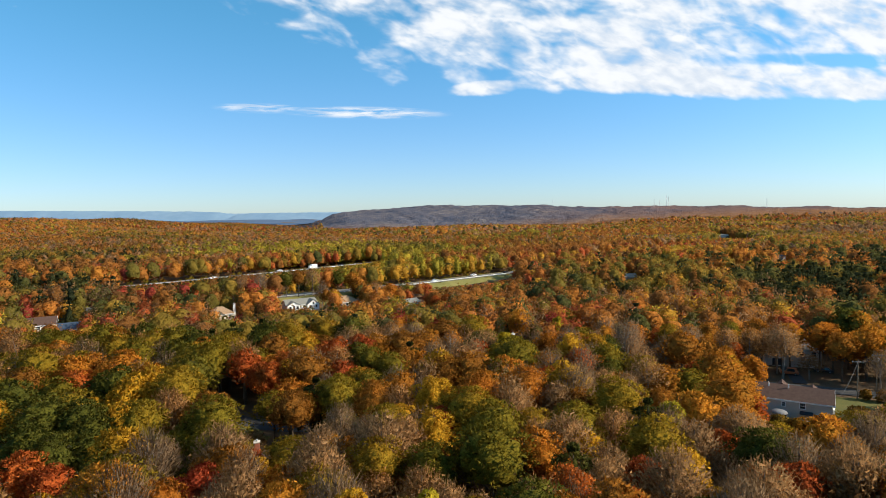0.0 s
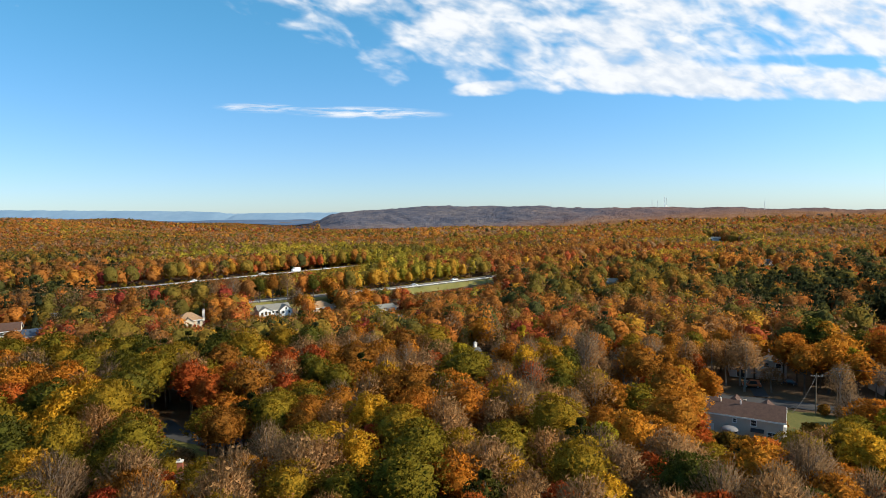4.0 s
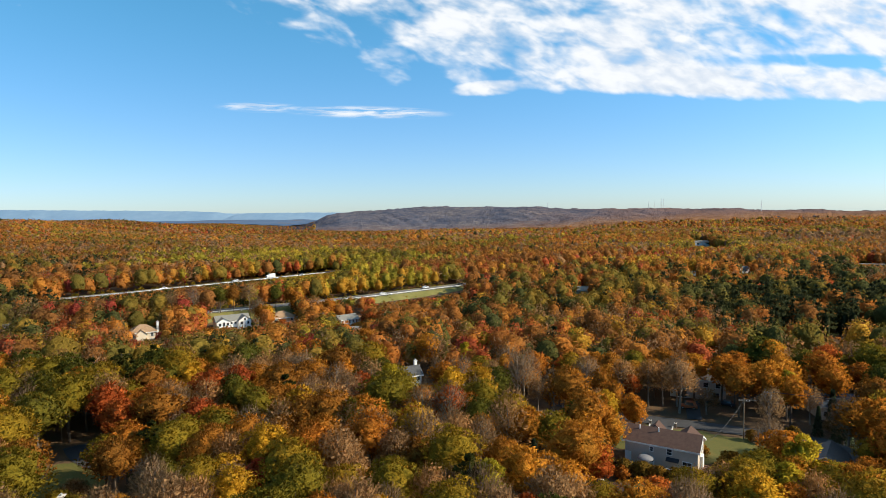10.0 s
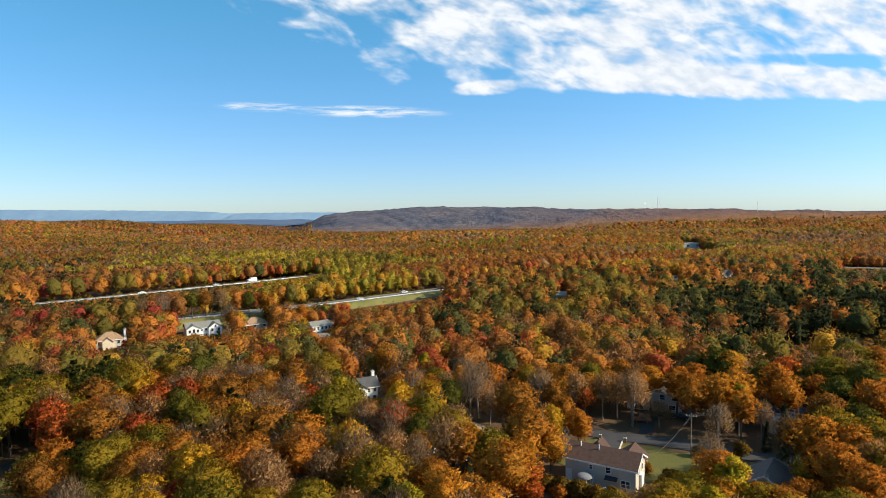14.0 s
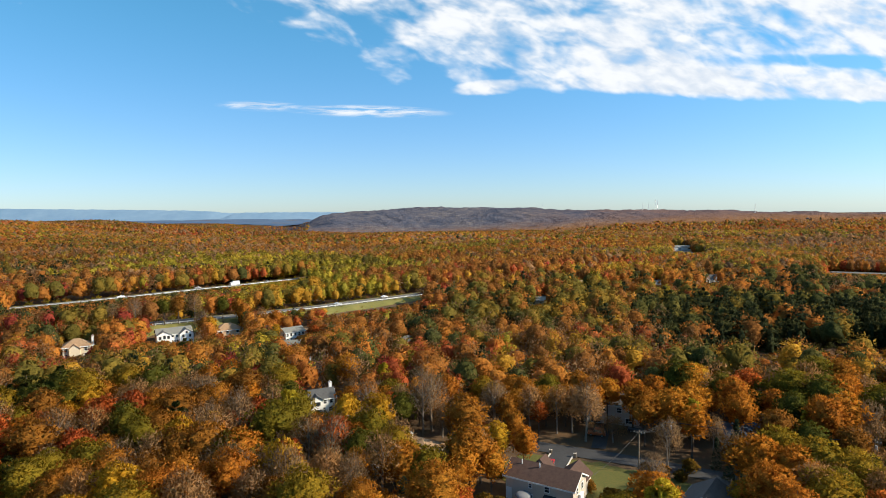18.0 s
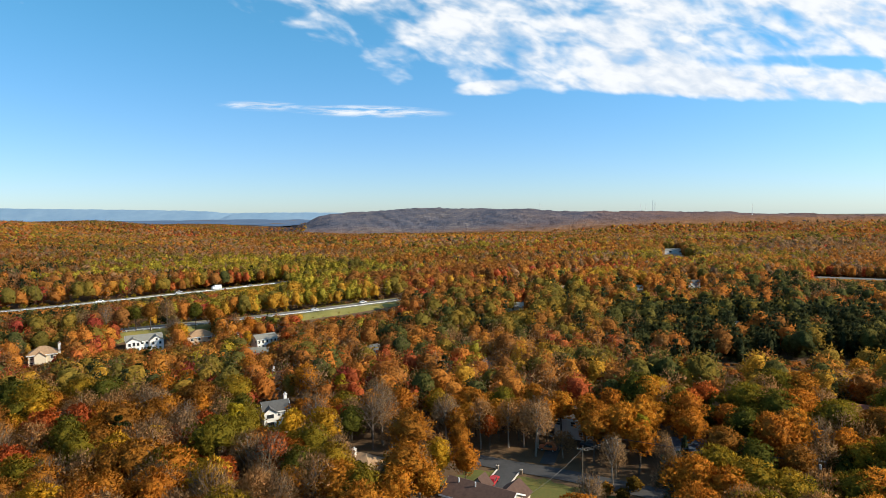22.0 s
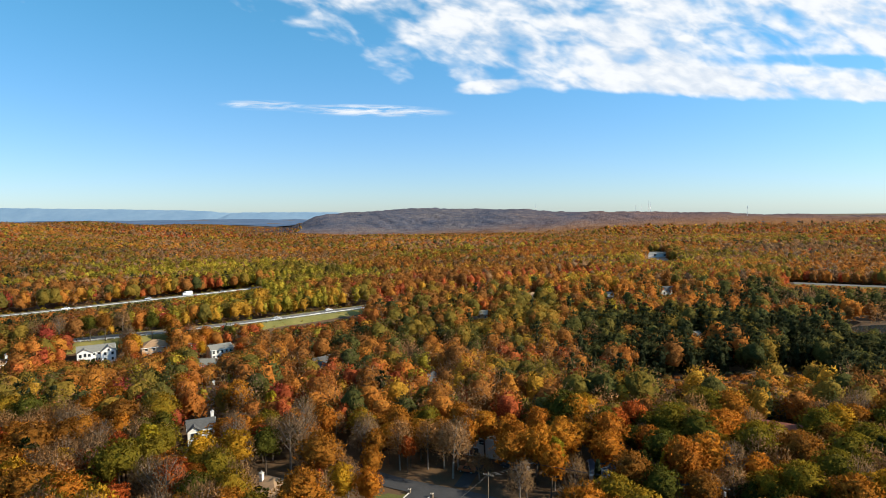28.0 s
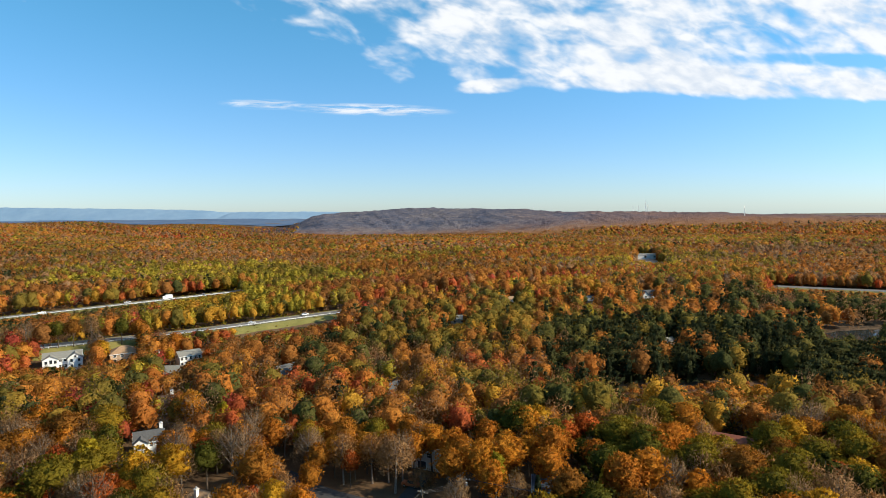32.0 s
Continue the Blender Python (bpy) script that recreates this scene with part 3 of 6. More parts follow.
def crown_lobes(shape, g):
    """Centres and radii of the rounded masses that make up a crown, and how flat they are."""
    lobes = {"broad": 24, "oval": 18, "narrow": 13}[shape]
    cs, rs = [], []
    for i in range(lobes):
        a = 2.399 * i + g.normal(0, 0.3)
        h = (i + 0.5) / lobes
        prof = {"broad": (1 - (h * 1.02) ** 2.4) ** 0.5 * (0.72 + 0.3 * min(1, h * 3)) if h < 0.98 else 0.15,
                "oval": math.sin(math.pi * (0.12 + 0.83 * h)) ** 0.8, "narrow": math.sin(math.pi * (0.1 + 0.86 * h)) ** 0.7}[shape]
        k = prof * (0.70 + 0.1 * g.normal())
        cs.append((k * math.cos(a), k * math.sin(a), 0.12 + 0.74 * h))
        rs.append(0.31 + 0.13 * g.random())
    cs.append((0, 0, 0.80)), rs.append(0.36)
    cs.append((0, 0, 0.50)), rs.append(0.55)
    cs, rs = np.array(cs), np.array(rs)
    flat = {"broad": 0.42, "oval": 0.36, "narrow": 0.24}[shape]
    return cs, rs, flat


def crown_hull(shape, radius, base, height, around, rings, seed, core):
    """The dense inner mass of a crown, as lumpy as its lobes."""
    g = np.random.default_rng(seed)
    cs, rs, flat = crown_lobes(shape, g)
    mid = np.array((0, 0, 0.42))
    ds = [(0, 0, 1.0)]
    for i in range(1, rings + 1):
        el = math.pi / 2 - i * 2.5 / (rings + 0.5)
        ds += [(math.cos(el) * math.cos(t), math.cos(el) * math.sin(t), math.sin(el) * 0.6) for t in (2 * math.pi * (j + 0.5 * (i % 2)) / around for j in range(around))]
    ds = np.array(ds)
    reach = np.linspace(0.05, 1.5, 50)
    p = mid + ds[:, None] * reach[None, :, None]
    q = np.linalg.norm((p[:, :, None] - cs) / (rs[:, None] * np.array((1, 1, flat))), axis=3).min(axis=2) < 0.9
    far = np.array([reach[np.where(row)[0][-1]] if row.any() else 0.3 for row in q])
    v = (mid + ds * far[:, None] * core) * np.array((radius, radius, height - base)) + np.array((0, 0, base))
    f = [(0, 1 + j, 1 + (j + 1) % around) for j in range(around)]
    for i in range(rings - 1):
        for j in range(around):
            a, b = 1 + i * around + j, 1 + i * around + (j + 1) % around
            f += [(a, a + around, b + around), (a, b + around, b)]
    nor = ds * np.array((1, 1, 1.4)) + np.array((0, 0, 0.15))
    # the lumps turn their faces outwards
    f = np.array(f)
    face = np.cross(v[f[:, 1]] - v[f[:, 0]], v[f[:, 2]] - v[f[:, 0]])
    own = np.zeros_like(v)
    for k in range(3):
        np.add.at(own, f[:, k], face)
    own /= np.linalg.norm(own, axis=1)[:, None] + 1e-9
    own *= np.sign((own * nor).sum(axis=1))[:, None]
    nor = nor / np.linalg.norm(nor, axis=1)[:, None] + 0.9 * own
    return v, f, nor / np.linalg.norm(nor, axis=1)[:, None]


def crown_points(shape, n, g):
    """Points on a lobed crown of unit radius and height 1, with their outward directions."""
    if shape in ("pine", "spruce", "larch"):
        tiers = {"pine": 7, "spruce": 12, "larch": 11}[shape]
        pts, nor = [], []
        for i in range(n):
            t = g.random() ** 0.8
            tier = math.floor(t * tiers) / tiers
            if shape == "pine":
                prof = (1 - 0.75 * tier ** 1.6) * (0.75 + 0.45 * math.sin(17 * tier + 2))
            else:
                prof = (1 - tier) ** 0.9 + 0.06
            arms = 5 + (int(tier * 40) % 3)
            a = 2 * math.pi * (g.integers(arms) + 0.5 * (tier * tiers % 2)) / arms + g.normal(0, 0.26)
            r = prof * (0.25 + 0.75 * math.sqrt(g.random()))
            z = tier + (0.5 - r) * (0.05 if shape == "pine" else 0.13) + g.normal(0, 0.018)
            pts.append((r * math.cos(a), r * math.sin(a), min(max(z, 0.0), 1.0)))
            nor.append((math.cos(a) * 0.75, math.sin(a) * 0.75, 0.75))
        return np.array(pts), np.array(nor)
    cs, rs, flat = crown_lobes(shape, g)
    pick = g.choice(len(cs), n * 3, p=rs ** 2 / (rs ** 2).sum())
    d = g.normal(size=(n * 3, 3))
    d[:, 2] += 0.35
    d /= np.linalg.norm(d, axis=1)[:, None]
    rad = rs[pick] * (0.76 + 0.32 * g.random(n * 3) ** 0.8)
    p = cs[pick] + d * rad[:, None] * np.array((1, 1, flat))
    # keep what lies outside the other lobes
    q = (p[:, None] - cs[None]) / (rs[None, :, None] * np.array((1, 1, flat)))
    inside = (np.linalg.norm(q, axis=2) < 0.55).sum(axis=1)
    keep = np.where(inside == 0)[0][:n]
    if len(keep) < n:
        keep = np.r_[keep, np.where(inside == 1)[0][:n - len(keep)]]
    whole = (p - np.array((0, 0, 0.42))) * np.array((1, 1, 2.0))
    whole /= np.linalg.norm(whole, axis=1)[:, None] + 1e-6
    d = d + 0.8 * whole
    d /= np.linalg.norm(d, axis=1)[:, None]
    return p[keep], d[keep]


def leaf_tris(p, nor, size, jitter, g):
    """A slender spray of leaves at each point, reaching outwards and up but uneven."""
    n = len(p)
    axis_v = nor * 0.55 + g.normal(size=(n, 3)) * jitter + np.array((0, 0, 0.25))
    axis_v /= np.linalg.norm(axis_v, axis=1)[:, None]
    side = np.cross(axis_v, g.normal(size=(n, 3)))
    side /= np.linalg.norm(side, axis=1)[:, None]
    s = size * (0.55 + 0.9 * g.random(n))[:, None]
    w = 0.26 + 0.12 * g.random(n)[:, None]
    corner = [p + s * (side * -w - axis_v * 0.45), p + s * (side * w * 0.9 - axis_v * 0.30), p + s * (side * 0.15 * g.normal(size=(n, 1)) + axis_v * 0.75)]
    soft = nor + 0.25 * axis_v
    soft /= np.linalg.norm(soft, axis=1)[:, None]
    return np.stack(corner, 1).reshape(-1, 3), np.arange(3 * n).reshape(n, 3), np.repeat(soft, 3, axis=0)


def crown(shape, radius, base, height, n, size, seed, jitter=0.55, hull=None):
    g = np.random.default_rng(seed)
    p, d = crown_points(shape, n, g)
    p = p * np.array((radius, radius, height - base)) + np.array((0, 0, base))
    v, f, nv = leaf_tris(p, d, size, jitter, g)
    if hull and shape in ("broad", "oval", "narrow"):
        v2, f2, n2 = crown_hull(shape, radius, base, height, hull[0], hull[1], seed, hull[2])
        v, f, nv = np.concatenate([v2, v]), np.concatenate([f2, f + len(v2)]), np.concatenate([n2, nv])
    elif hull and shape == "pine":
        v2, f2, n2 = closed_crown(shape, radius * 0.42, height * 0.9, 6, 0, 0, seed)
        v, f, nv = np.concatenate([v2, v]), np.concatenate([f2, f + len(v2)]), np.concatenate([n2, nv])
    return v, f, nv


def twig_crown(radius, base, height, n, seed, leafy, leaf_size=0.45):
    """The fine twigs of a bare crown: thin slivers that fan out and up, with some leaves left."""
    g = np.random.default_rng(seed)
    d = g.normal(size=(n, 3))
    d[:, 2] = np.abs(d[:, 2]) * 0.9 + 0.1
    d /= np.linalg.norm(d, axis=1)[:, None]
    r = 0.35 + 0.65 * g.random(n) ** 0.5
    a = d * r[:, None] * np.array((radius, radius, (height - base))) + np.array((0, 0, base))
    up = d * 0.8 + np.array((0, 0, 0.6)) + g.normal(size=(n, 3)) * 0.3
    ln = (0.55 + 0.85 * g.random(n))[:, None]
    tip = a + up * ln * 0.8
    side = np.cross(up, g.normal(size=(n, 3)))
    side /= np.linalg.norm(side, axis=1)[:, None]
    w = 0.024 + 0.02 * g.random(n)[:, None]
    v = np.stack([a - side * w, a + side * w, tip], 1).reshape(-1, 3)
    f = np.arange(3 * n).reshape(n, 3)
    nv = np.repeat(d, 3, axis=0)
    if leafy:
        i = np.arange(leafy) % n
        p = a[i] + g.normal(size=(leafy, 3)) * 0.5
        v2, f2, n2 = leaf_tris(p, d[i], leaf_size, 0.7, g)
        v, f, nv = np.concatenate([v, v2]), np.concatenate([f, f2 + len(v)]), np.concatenate([nv, n2])
    return v, f, nv


def trunk_bm(radius, base, height, seed, limbs, thick):
    g = np.random.default_rng(seed)
    bm = bmesh.new()
    lean = Vector((g.normal(0, 0.25), g.normal(0, 0.25), 0))
    fork = base + (height - base) * 0.35
    prism(bm, (0, 0, -0.6), Vector((0, 0, fork * 0.5)) + lean * 0.5, thick * 1.15, thick * 0.8, 7)
    prism(bm, Vector((0, 0, fork * 0.5)) + lean * 0.5, Vector((0, 0, fork)) + lean, thick * 0.8, thick * 0.55, 7)
    prism(bm, Vector((0, 0, fork)) + lean, Vector((0, 0, height * 0.93)), thick * 0.55, 0.03, 5)
    for i in range(limbs):
        h = base * 0.8 + (height - base) * (0.05 + 0.62 * i / max(1, limbs))
        a = 2.4 * i + g.normal(0, 0.3)
        start = Vector((0, 0, h)) + lean * min(1, h / fork)
        out = radius * (0.85 - 0.35 * i / max(1, limbs))
        mid = start + Vector((math.cos(a) * out * 0.5, math.sin(a) * out * 0.5, (height - h) * 0.22 + 0.5))
        end = start + Vector((math.cos(a + 0.2) * out, math.sin(a + 0.2) * out, (height - h) * 0.4 + 0.9))
        prism(bm, start, mid, thick * 0.38, thick * 0.22, 5)
        prism(bm, mid, end, thick * 0.22, 0.02, 4)
        if limbs > 9:
            for s in (-0.7, 0.7):
                prism(bm, mid, mid + Vector((math.cos(a + s) * out * 0.4, math.sin(a + s) * out * 0.4, (height - h) * 0.2 + 0.8)), thick * 0.16, 0.015, 3)
    return bm


# kind: crown shape, crown radius, where the crown begins, height, label, name
KINDS = {
    "olive": ("broad", 4.8, 6.0, 13.8, "broad oak tree with olive green leaves turning yellow", "oak_tree"),
    "rust": ("broad", 4.4, 5.6, 13.0, "beech tree with rust brown autumn leaves", "beech_tree"),
    "orange": ("oval", 4.0, 5.0, 13.0, "maple tree in glowing orange autumn leaves", "maple_tree"),
    "redor": ("oval", 3.5, 4.6, 11.8, "maple tree with red-orange autumn leaves", "maple_tree"),
    "red": ("oval", 3.3, 4.2, 11.2, "maple tree in deep red autumn leaves", "maple_tree"),
    "yellow": ("oval", 3.6, 4.8, 12.6, "hickory tree with golden yellow leaves", "hickory_tree"),
    "aspen": ("narrow", 2.3, 4.0, 12.8, "slender yellow-leaved birch tree", "birch_tree"),
    "tan": ("oval", 3.8, 5.2, 12.8, "half bare aspen with thin pinkish tan leaves", "aspen_tree"),
    "bare": ("oval", 3.6, 5.0, 13.0, "leafless grey ash with fine bare twigs", "bare_tree"),
    "green": ("broad", 4.4, 5.2, 13.0, "ash tree still in dark green leaf", "ash_tree"),
    "pine": ("pine", 3.4, 3.6, 13.5, "dark green pine tree with open layered branches", "pine_tree"),
    "hill": ("broad", 5.0, 2.0, 11.0, "wooded hillside in dull purple-brown", "hill_tree"),
    "shrub": ("broad", 1.8, 0.25, 2.9, "brown-green shrub with orange leaves", "shrub"),
    "redshrub": ("broad", 1.6, 0.25, 2.6, "small bush with rust orange leaves", "shrub"),
    "spruce": ("spruce", 2.4, 0.5, 10.0, "conical blue-green spruce tree", "spruce_tree"),
    "larch": ("larch", 2.6, 0.5, 11.5, "conical golden larch tree", "larch_tree"),
}


def crown_mesh(kind, n, size, seed, mat):
    shape, r, base, h = KINDS[kind][:4]
    if kind == "bare":
        v, f, nv = twig_crown(r, base, h, int(n * 0.85), seed, n // 8)
    elif kind == "tan":
        v, f, nv = twig_crown(r, base, h, int(n * 0.6), seed, int(n * 0.6))
    else:
        v, f, nv = crown(shape, r, base, h, n, size, seed, 0.8 if shape in ("pine", "spruce", "larch") else 0.6, (14, 7, 0.80) if n > 2000 else (11, 6, 0.80))
    return mesh_from("crown", v, f, mat, normals=nv)


def tree_model(kind, n, size, seed):
    """A tree as one thing with its trunk and its crown, at the origin."""
    shape, r, base, h, label, name = KINDS[kind]
    tree = thing(name, Matrix(), label, "tree", "trees of the near wood")
    limbs = {"bare": 12, "tan": 9, "pine": 6, "spruce": 0, "larch": 0}.get(kind, 7 if n > 1200 else 4)
    pale = kind in ("bare", "aspen", "tan")
    part("trunk", trunk_bm(r, base, h, seed, limbs, 0.16 if kind == "aspen" else 0.06 if "shrub" in kind else 0.24), PALE_BARK if pale else BARK, tree)
    c = new("crown", crown_mesh(kind, n, size, seed, LEAF[kind]))
    c.parent = tree
    return tree


# ---- where trees stand ----
def zone_weights(x, y):
    """How common each kind is at a place."""
    names = ("olive", "rust", "orange", "redor", "red", "yellow", "aspen", "tan", "bare", "green", "pine", "hill")
    far = step(y, 320, 520)
    w = (1 - far)[:, None] * np.array((.13, .14, .13, .06, .02, .07, .02, .30, .10, .03, .025, 0)) \
        + far[:, None] * np.array((.08, .22, .14, .12, .03, .06, .04, .25, .04, .01, .01, 0))

    def zone(cx, cy, rx, ry, mix, turn=0.0):
        nonlocal w
        c, s = math.cos(radians(turn)), math.sin(radians(turn))
        dx, dy = x - cx, y - cy
        a = 1 - step(((dx * c + dy * s) / rx) ** 2 + ((dy * c - dx * s) / ry) ** 2, 0.55, 1.25)
        m = np.array([mix.get(n, 0.0) for n in names])
        w = w * (1 - a)[:, None] + a[:, None] * m / m.sum()

    aspens = {"aspen": 7, "yellow": 2, "olive": 2.5, "rust": .8, "tan": 1.5}
    pines = {"pine": 10, "green": 2.2, "olive": .5, "rust": .3, "orange": .2}
    zone(-165, 530, 160, 95, aspens, 14)
    zone(-50, 505, 70, 45, aspens)
    zone(-28, 350, 62, 26, {"aspen": 6, "yellow": 4, "olive": 2, "tan": 1, "orange": .6}, 40)
    zone(-40, 415, 75, 34, {"aspen": 7, "yellow": 4, "olive": 1.5, "tan": 1, "pine": .4}, 42)
    zone(-140, 345, 80, 22, {"pine": 3, "tan": 3, "bare": 1, "orange": 1, "green": 1, "rust": 2}, 42)
    zone(190, 490, 190, 55, {"aspen": 3.5, "yellow": 2, "olive": 1.5, "rust": 4, "redor": 1.5, "orange": 2, "tan": 3})
    zone(345, 620, 110, 70, {"aspen": 5, "yellow": 1, "olive": 2, "rust": 2, "tan": 2})
    zone(330, 760, 70, 70, {"aspen": 4, "olive": 2, "rust": 3, "tan": 2})
    zone(460, 850, 120, 60, {"aspen": 4, "olive": 2, "rust": 3, "tan": 2})
    zone(95, 470, 130, 32, {"rust": 5, "redor": 3, "red": 1, "orange": 1, "tan": 1}, 20)
    zone(226, 285, 102, 55, pines, -8)
    zone(295, 265, 75, 66, pines)
    zone(190, 215, 60, 16, pines, -6)
    zone(245, 222, 55, 40, pines)
    zone(206, 262, 82, 30, pines)
    zone(95, 290, 60, 42, {"pine": 2.5, "green": 2, "olive": 3, "rust": 1.5, "yellow": .8, "tan": 2.5})
    zone(110, 335, 80, 22, {"pine": 2.5, "green": 2, "olive": 2.5, "rust": 2, "orange": 1.5, "tan": 2})
    zone(250, 390, 90, 40, {"pine": 3, "tan": 2, "rust": 2, "orange": 2, "red": .4, "green": 2})
    zone(340, 385, 90, 45, {"pine": 4, "bare": 2, "tan": 2, "green": 2, "orange": .6})
    zone(78, 257, 34, 9, {"bare": 4, "tan": 3, "pine": 1})
    zone(-50, 170, 45, 14, {"pine": 3, "green": 3, "olive": 2, "rust": 2, "tan": 2, "orange": 1}, 8)
    zone(-10, 165, 30, 9, {"tan": 3, "bare": 1, "rust": 2, "orange": 1})
    zone(40, 262, 75, 22, {"tan": 3, "bare": 2, "rust": 3, "orange": 2, "green": 1})
    zone(80, 160, 26, 14, {"tan": 3, "bare": 3, "rust": 2, "orange": 3})
    zone(110, 160, 28, 16, {"orange": 3, "rust": 3, "yellow": 1, "tan": 3, "bare": 1})
    zone(-65, 105, 32, 24, {"olive": 5, "green": 3, "yellow": 1, "rust": 1})
    zone(-170, 300, 70, 26, {"green": 2, "pine": 2, "tan": 2, "orange": 2})
    zone(-205, 415, 95, 34, {"tan": 4, "rust": 3, "bare": 1.5, "redor": 1, "pine": .6}, 42)
    zone(-330, 480, 90, 60, {"pine": 2, "green": 1, "olive": 2, "rust": 2, "tan": 2})
    zone(172, 184, 75, 26, {"orange": 2.2, "rust": 2.5, "tan": 4, "olive": 2.8, "yellow": 1.6, "redor": 1, "bare": 1.4, "green": 1.2})
    # the haze-tinted hill trees take over on the far slope
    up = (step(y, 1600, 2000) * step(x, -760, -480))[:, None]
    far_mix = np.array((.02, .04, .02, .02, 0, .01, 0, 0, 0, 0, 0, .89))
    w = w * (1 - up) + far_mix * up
    return names, w


CLEAR_DISKS = [(75, 135, 13), (92, 130, 8), (71, 121, 10), (66, 113, 8), (-50, 116, 8), (160, 226, 14), (180, 226, 14), (200, 228, 14), (220, 236, 14),
               (305, 322, 16), (335, 327, 18), (362, 333, 16), (325, 668, 8), (328, 692, 11), (328, 716, 12), (-145, 226, 10)]
HOUSES = []        # (x, y, radius), filled below
SIGHT = []         # (x, y, z): spots that trees must not hide, with the stretch of path that sees them


def free_of(x, y, r):
    """Whether a crown of radius r may stand here."""
    ok = np.ones(len(x), dtype=bool)
    for pts, d0, side in ((HIGHWAY_NEAR, 10.0, 0), (HIGHWAY_FAR, 6.9, 0), (HIGHWAY_SIDE, 12, 0)):
        ok &= way_distance(x, y, pts) > (np.where(x < -56, 6.5, d0 - 1) if pts is HIGHWAY_NEAR else d0 - 1)
    for pts, half in ((STREET, 3.4), (LANE_WEST, 2.0), (LANE_EAST, 2.8)):
        ok &= way_distance(x, y, pts) > half + 0.45 * r
    for cx, cy, d in CLEAR_DISKS:
        ok &= np.hypot(x - cx, y - cy) > d
    for cx, cy, d in HOUSES:
        ok &= np.hypot(x - cx, y - cy) > d + 0.55 * r
    return ok


VIEW_FROM = [(0.0, 0.0, 46.0), (30.0, 6.0, 52.0), (65.0, 12.0, 60.0), (100.0, 17.5, 67.0)]


def open_sight(x, y, top, r):
    """The height to which trees may grow so that clearings, roads and houses behind them stay open to the south."""
    lim = np.array(top, dtype=float)
    for sx, sy, sz, first in SIGHT:
        if first == "sun":
            eyes = [(sx + 52 * math.cos(radians(SUN_AZ)), sy + 52 * math.sin(radians(SUN_AZ)), sz + 52 * math.tan(radians(SUN_EL)))]
        else:
            eyes = VIEW_FROM[first[0]:first[1]] if isinstance(first, tuple) else VIEW_FROM[first:]
        for ex, ey, ez in eyes:
            l2 = (ex - sx) ** 2 + (ey - sy) ** 2
            s = ((x - sx) * (ex - sx) + (y - sy) * (ey - sy)) / l2
            off = np.abs((x - sx) * (ey - sy) - (y - sy) * (ex - sx)) / math.sqrt(l2)
            hit = (s > 0) & (s < 0.6) & (off < r * 0.8)
            lim = np.where(hit, np.minimum(lim, sz + s * (ez - sz)), lim)
    return lim


def scatter(x0, x1, y0, y1, cell):
    nx, ny = int((x1 - x0) / cell), int((y1 - y0) / (cell * 0.87))
    gx, gy = np.meshgrid(np.arange(nx), np.arange(ny))
    x = x0 + cell * (gx + 0.5 * (gy % 2)) + rng.uniform(-0.36, 0.36, gx.shape) * cell
    y = y0 + cell * 0.87 * gy + rng.uniform(-0.36, 0.36, gx.shape) * cell
    return x.ravel(), y.ravel()


def in_view(x, y, pad):
    return (x > -0.80 * y - 12 - pad) & (x < 112 + 0.80 * (y - 10) + pad)


def choose(x, y):
    names, w = zone_weights(x, y)
    # neighbours tend to be alike
    drift = np.stack([np.sin(x / (23 + 5 * i) + 1.7 * i) * np.sin(y / (19 + 4 * i) + 2.3 * i) for i in range(len(names))], 1)
    stands = np.stack([np.sin(x / (52 + 9 * i) + 2.1 * i + 1.4 * np.sin(y / 91 + i)) * np.sin(y / (47 + 8 * i) + 1.1 * i) for i in range(len(names))], 1)
    w = w * np.exp(0.8 * drift + (0.5 + 1.1 * step(y, 300, 520))[:, None] * stands)
    c = np.cumsum(w / w.sum(axis=1)[:, None], axis=1)
    return [names[i] for i in (rng.random(len(x))[:, None] > c).sum(axis=1).clip(0, len(names) - 1)]

# ---- houses ----
def gable_walls(bm, l, d, h, rise, z0=-1.5):
    """Walls of a house whose ridge runs along x, with gables."""
    a = [(-l / 2, -d / 2), (l / 2, -d / 2), (l / 2, d / 2), (-l / 2, d / 2)]
    lo = [bm.verts.new((x, y, z0)) for x, y in a]
    hi = [bm.verts.new((x, y, h)) for x, y in a]
    tips = [bm.verts.new((-l / 2, 0, h + rise)), bm.verts.new((l / 2, 0, h + rise))]
    bm.faces.new((lo[0], lo[1], hi[1], hi[0])), bm.faces.new((lo[2], lo[3], hi[3], hi[2]))
    bm.faces.new((lo[1], lo[2], hi[2], tips[1], hi[1])), bm.faces.new((lo[3], lo[0], hi[0], tips[0], hi[3]))
    bm.faces.new(lo[::-1]), bm.faces.new((hi[0], hi[1], tips[1], tips[0])), bm.faces.new((hi[2], hi[3], tips[0], tips[1]))
    return bm


def slab(bm, q, t=0.18):
    """A slab under the quad or triangle q."""
    up = [bm.verts.new(p) for p in q]
    dn = [bm.verts.new((p[0], p[1], p[2] - t)) for p in q]
    bm.faces.new(up), bm.faces.new(dn[::-1])
    for i in range(len(q)):
        j = (i + 1) % len(q)
        bm.faces.new((up[j], up[i], dn[i], dn[j]))
    return bm


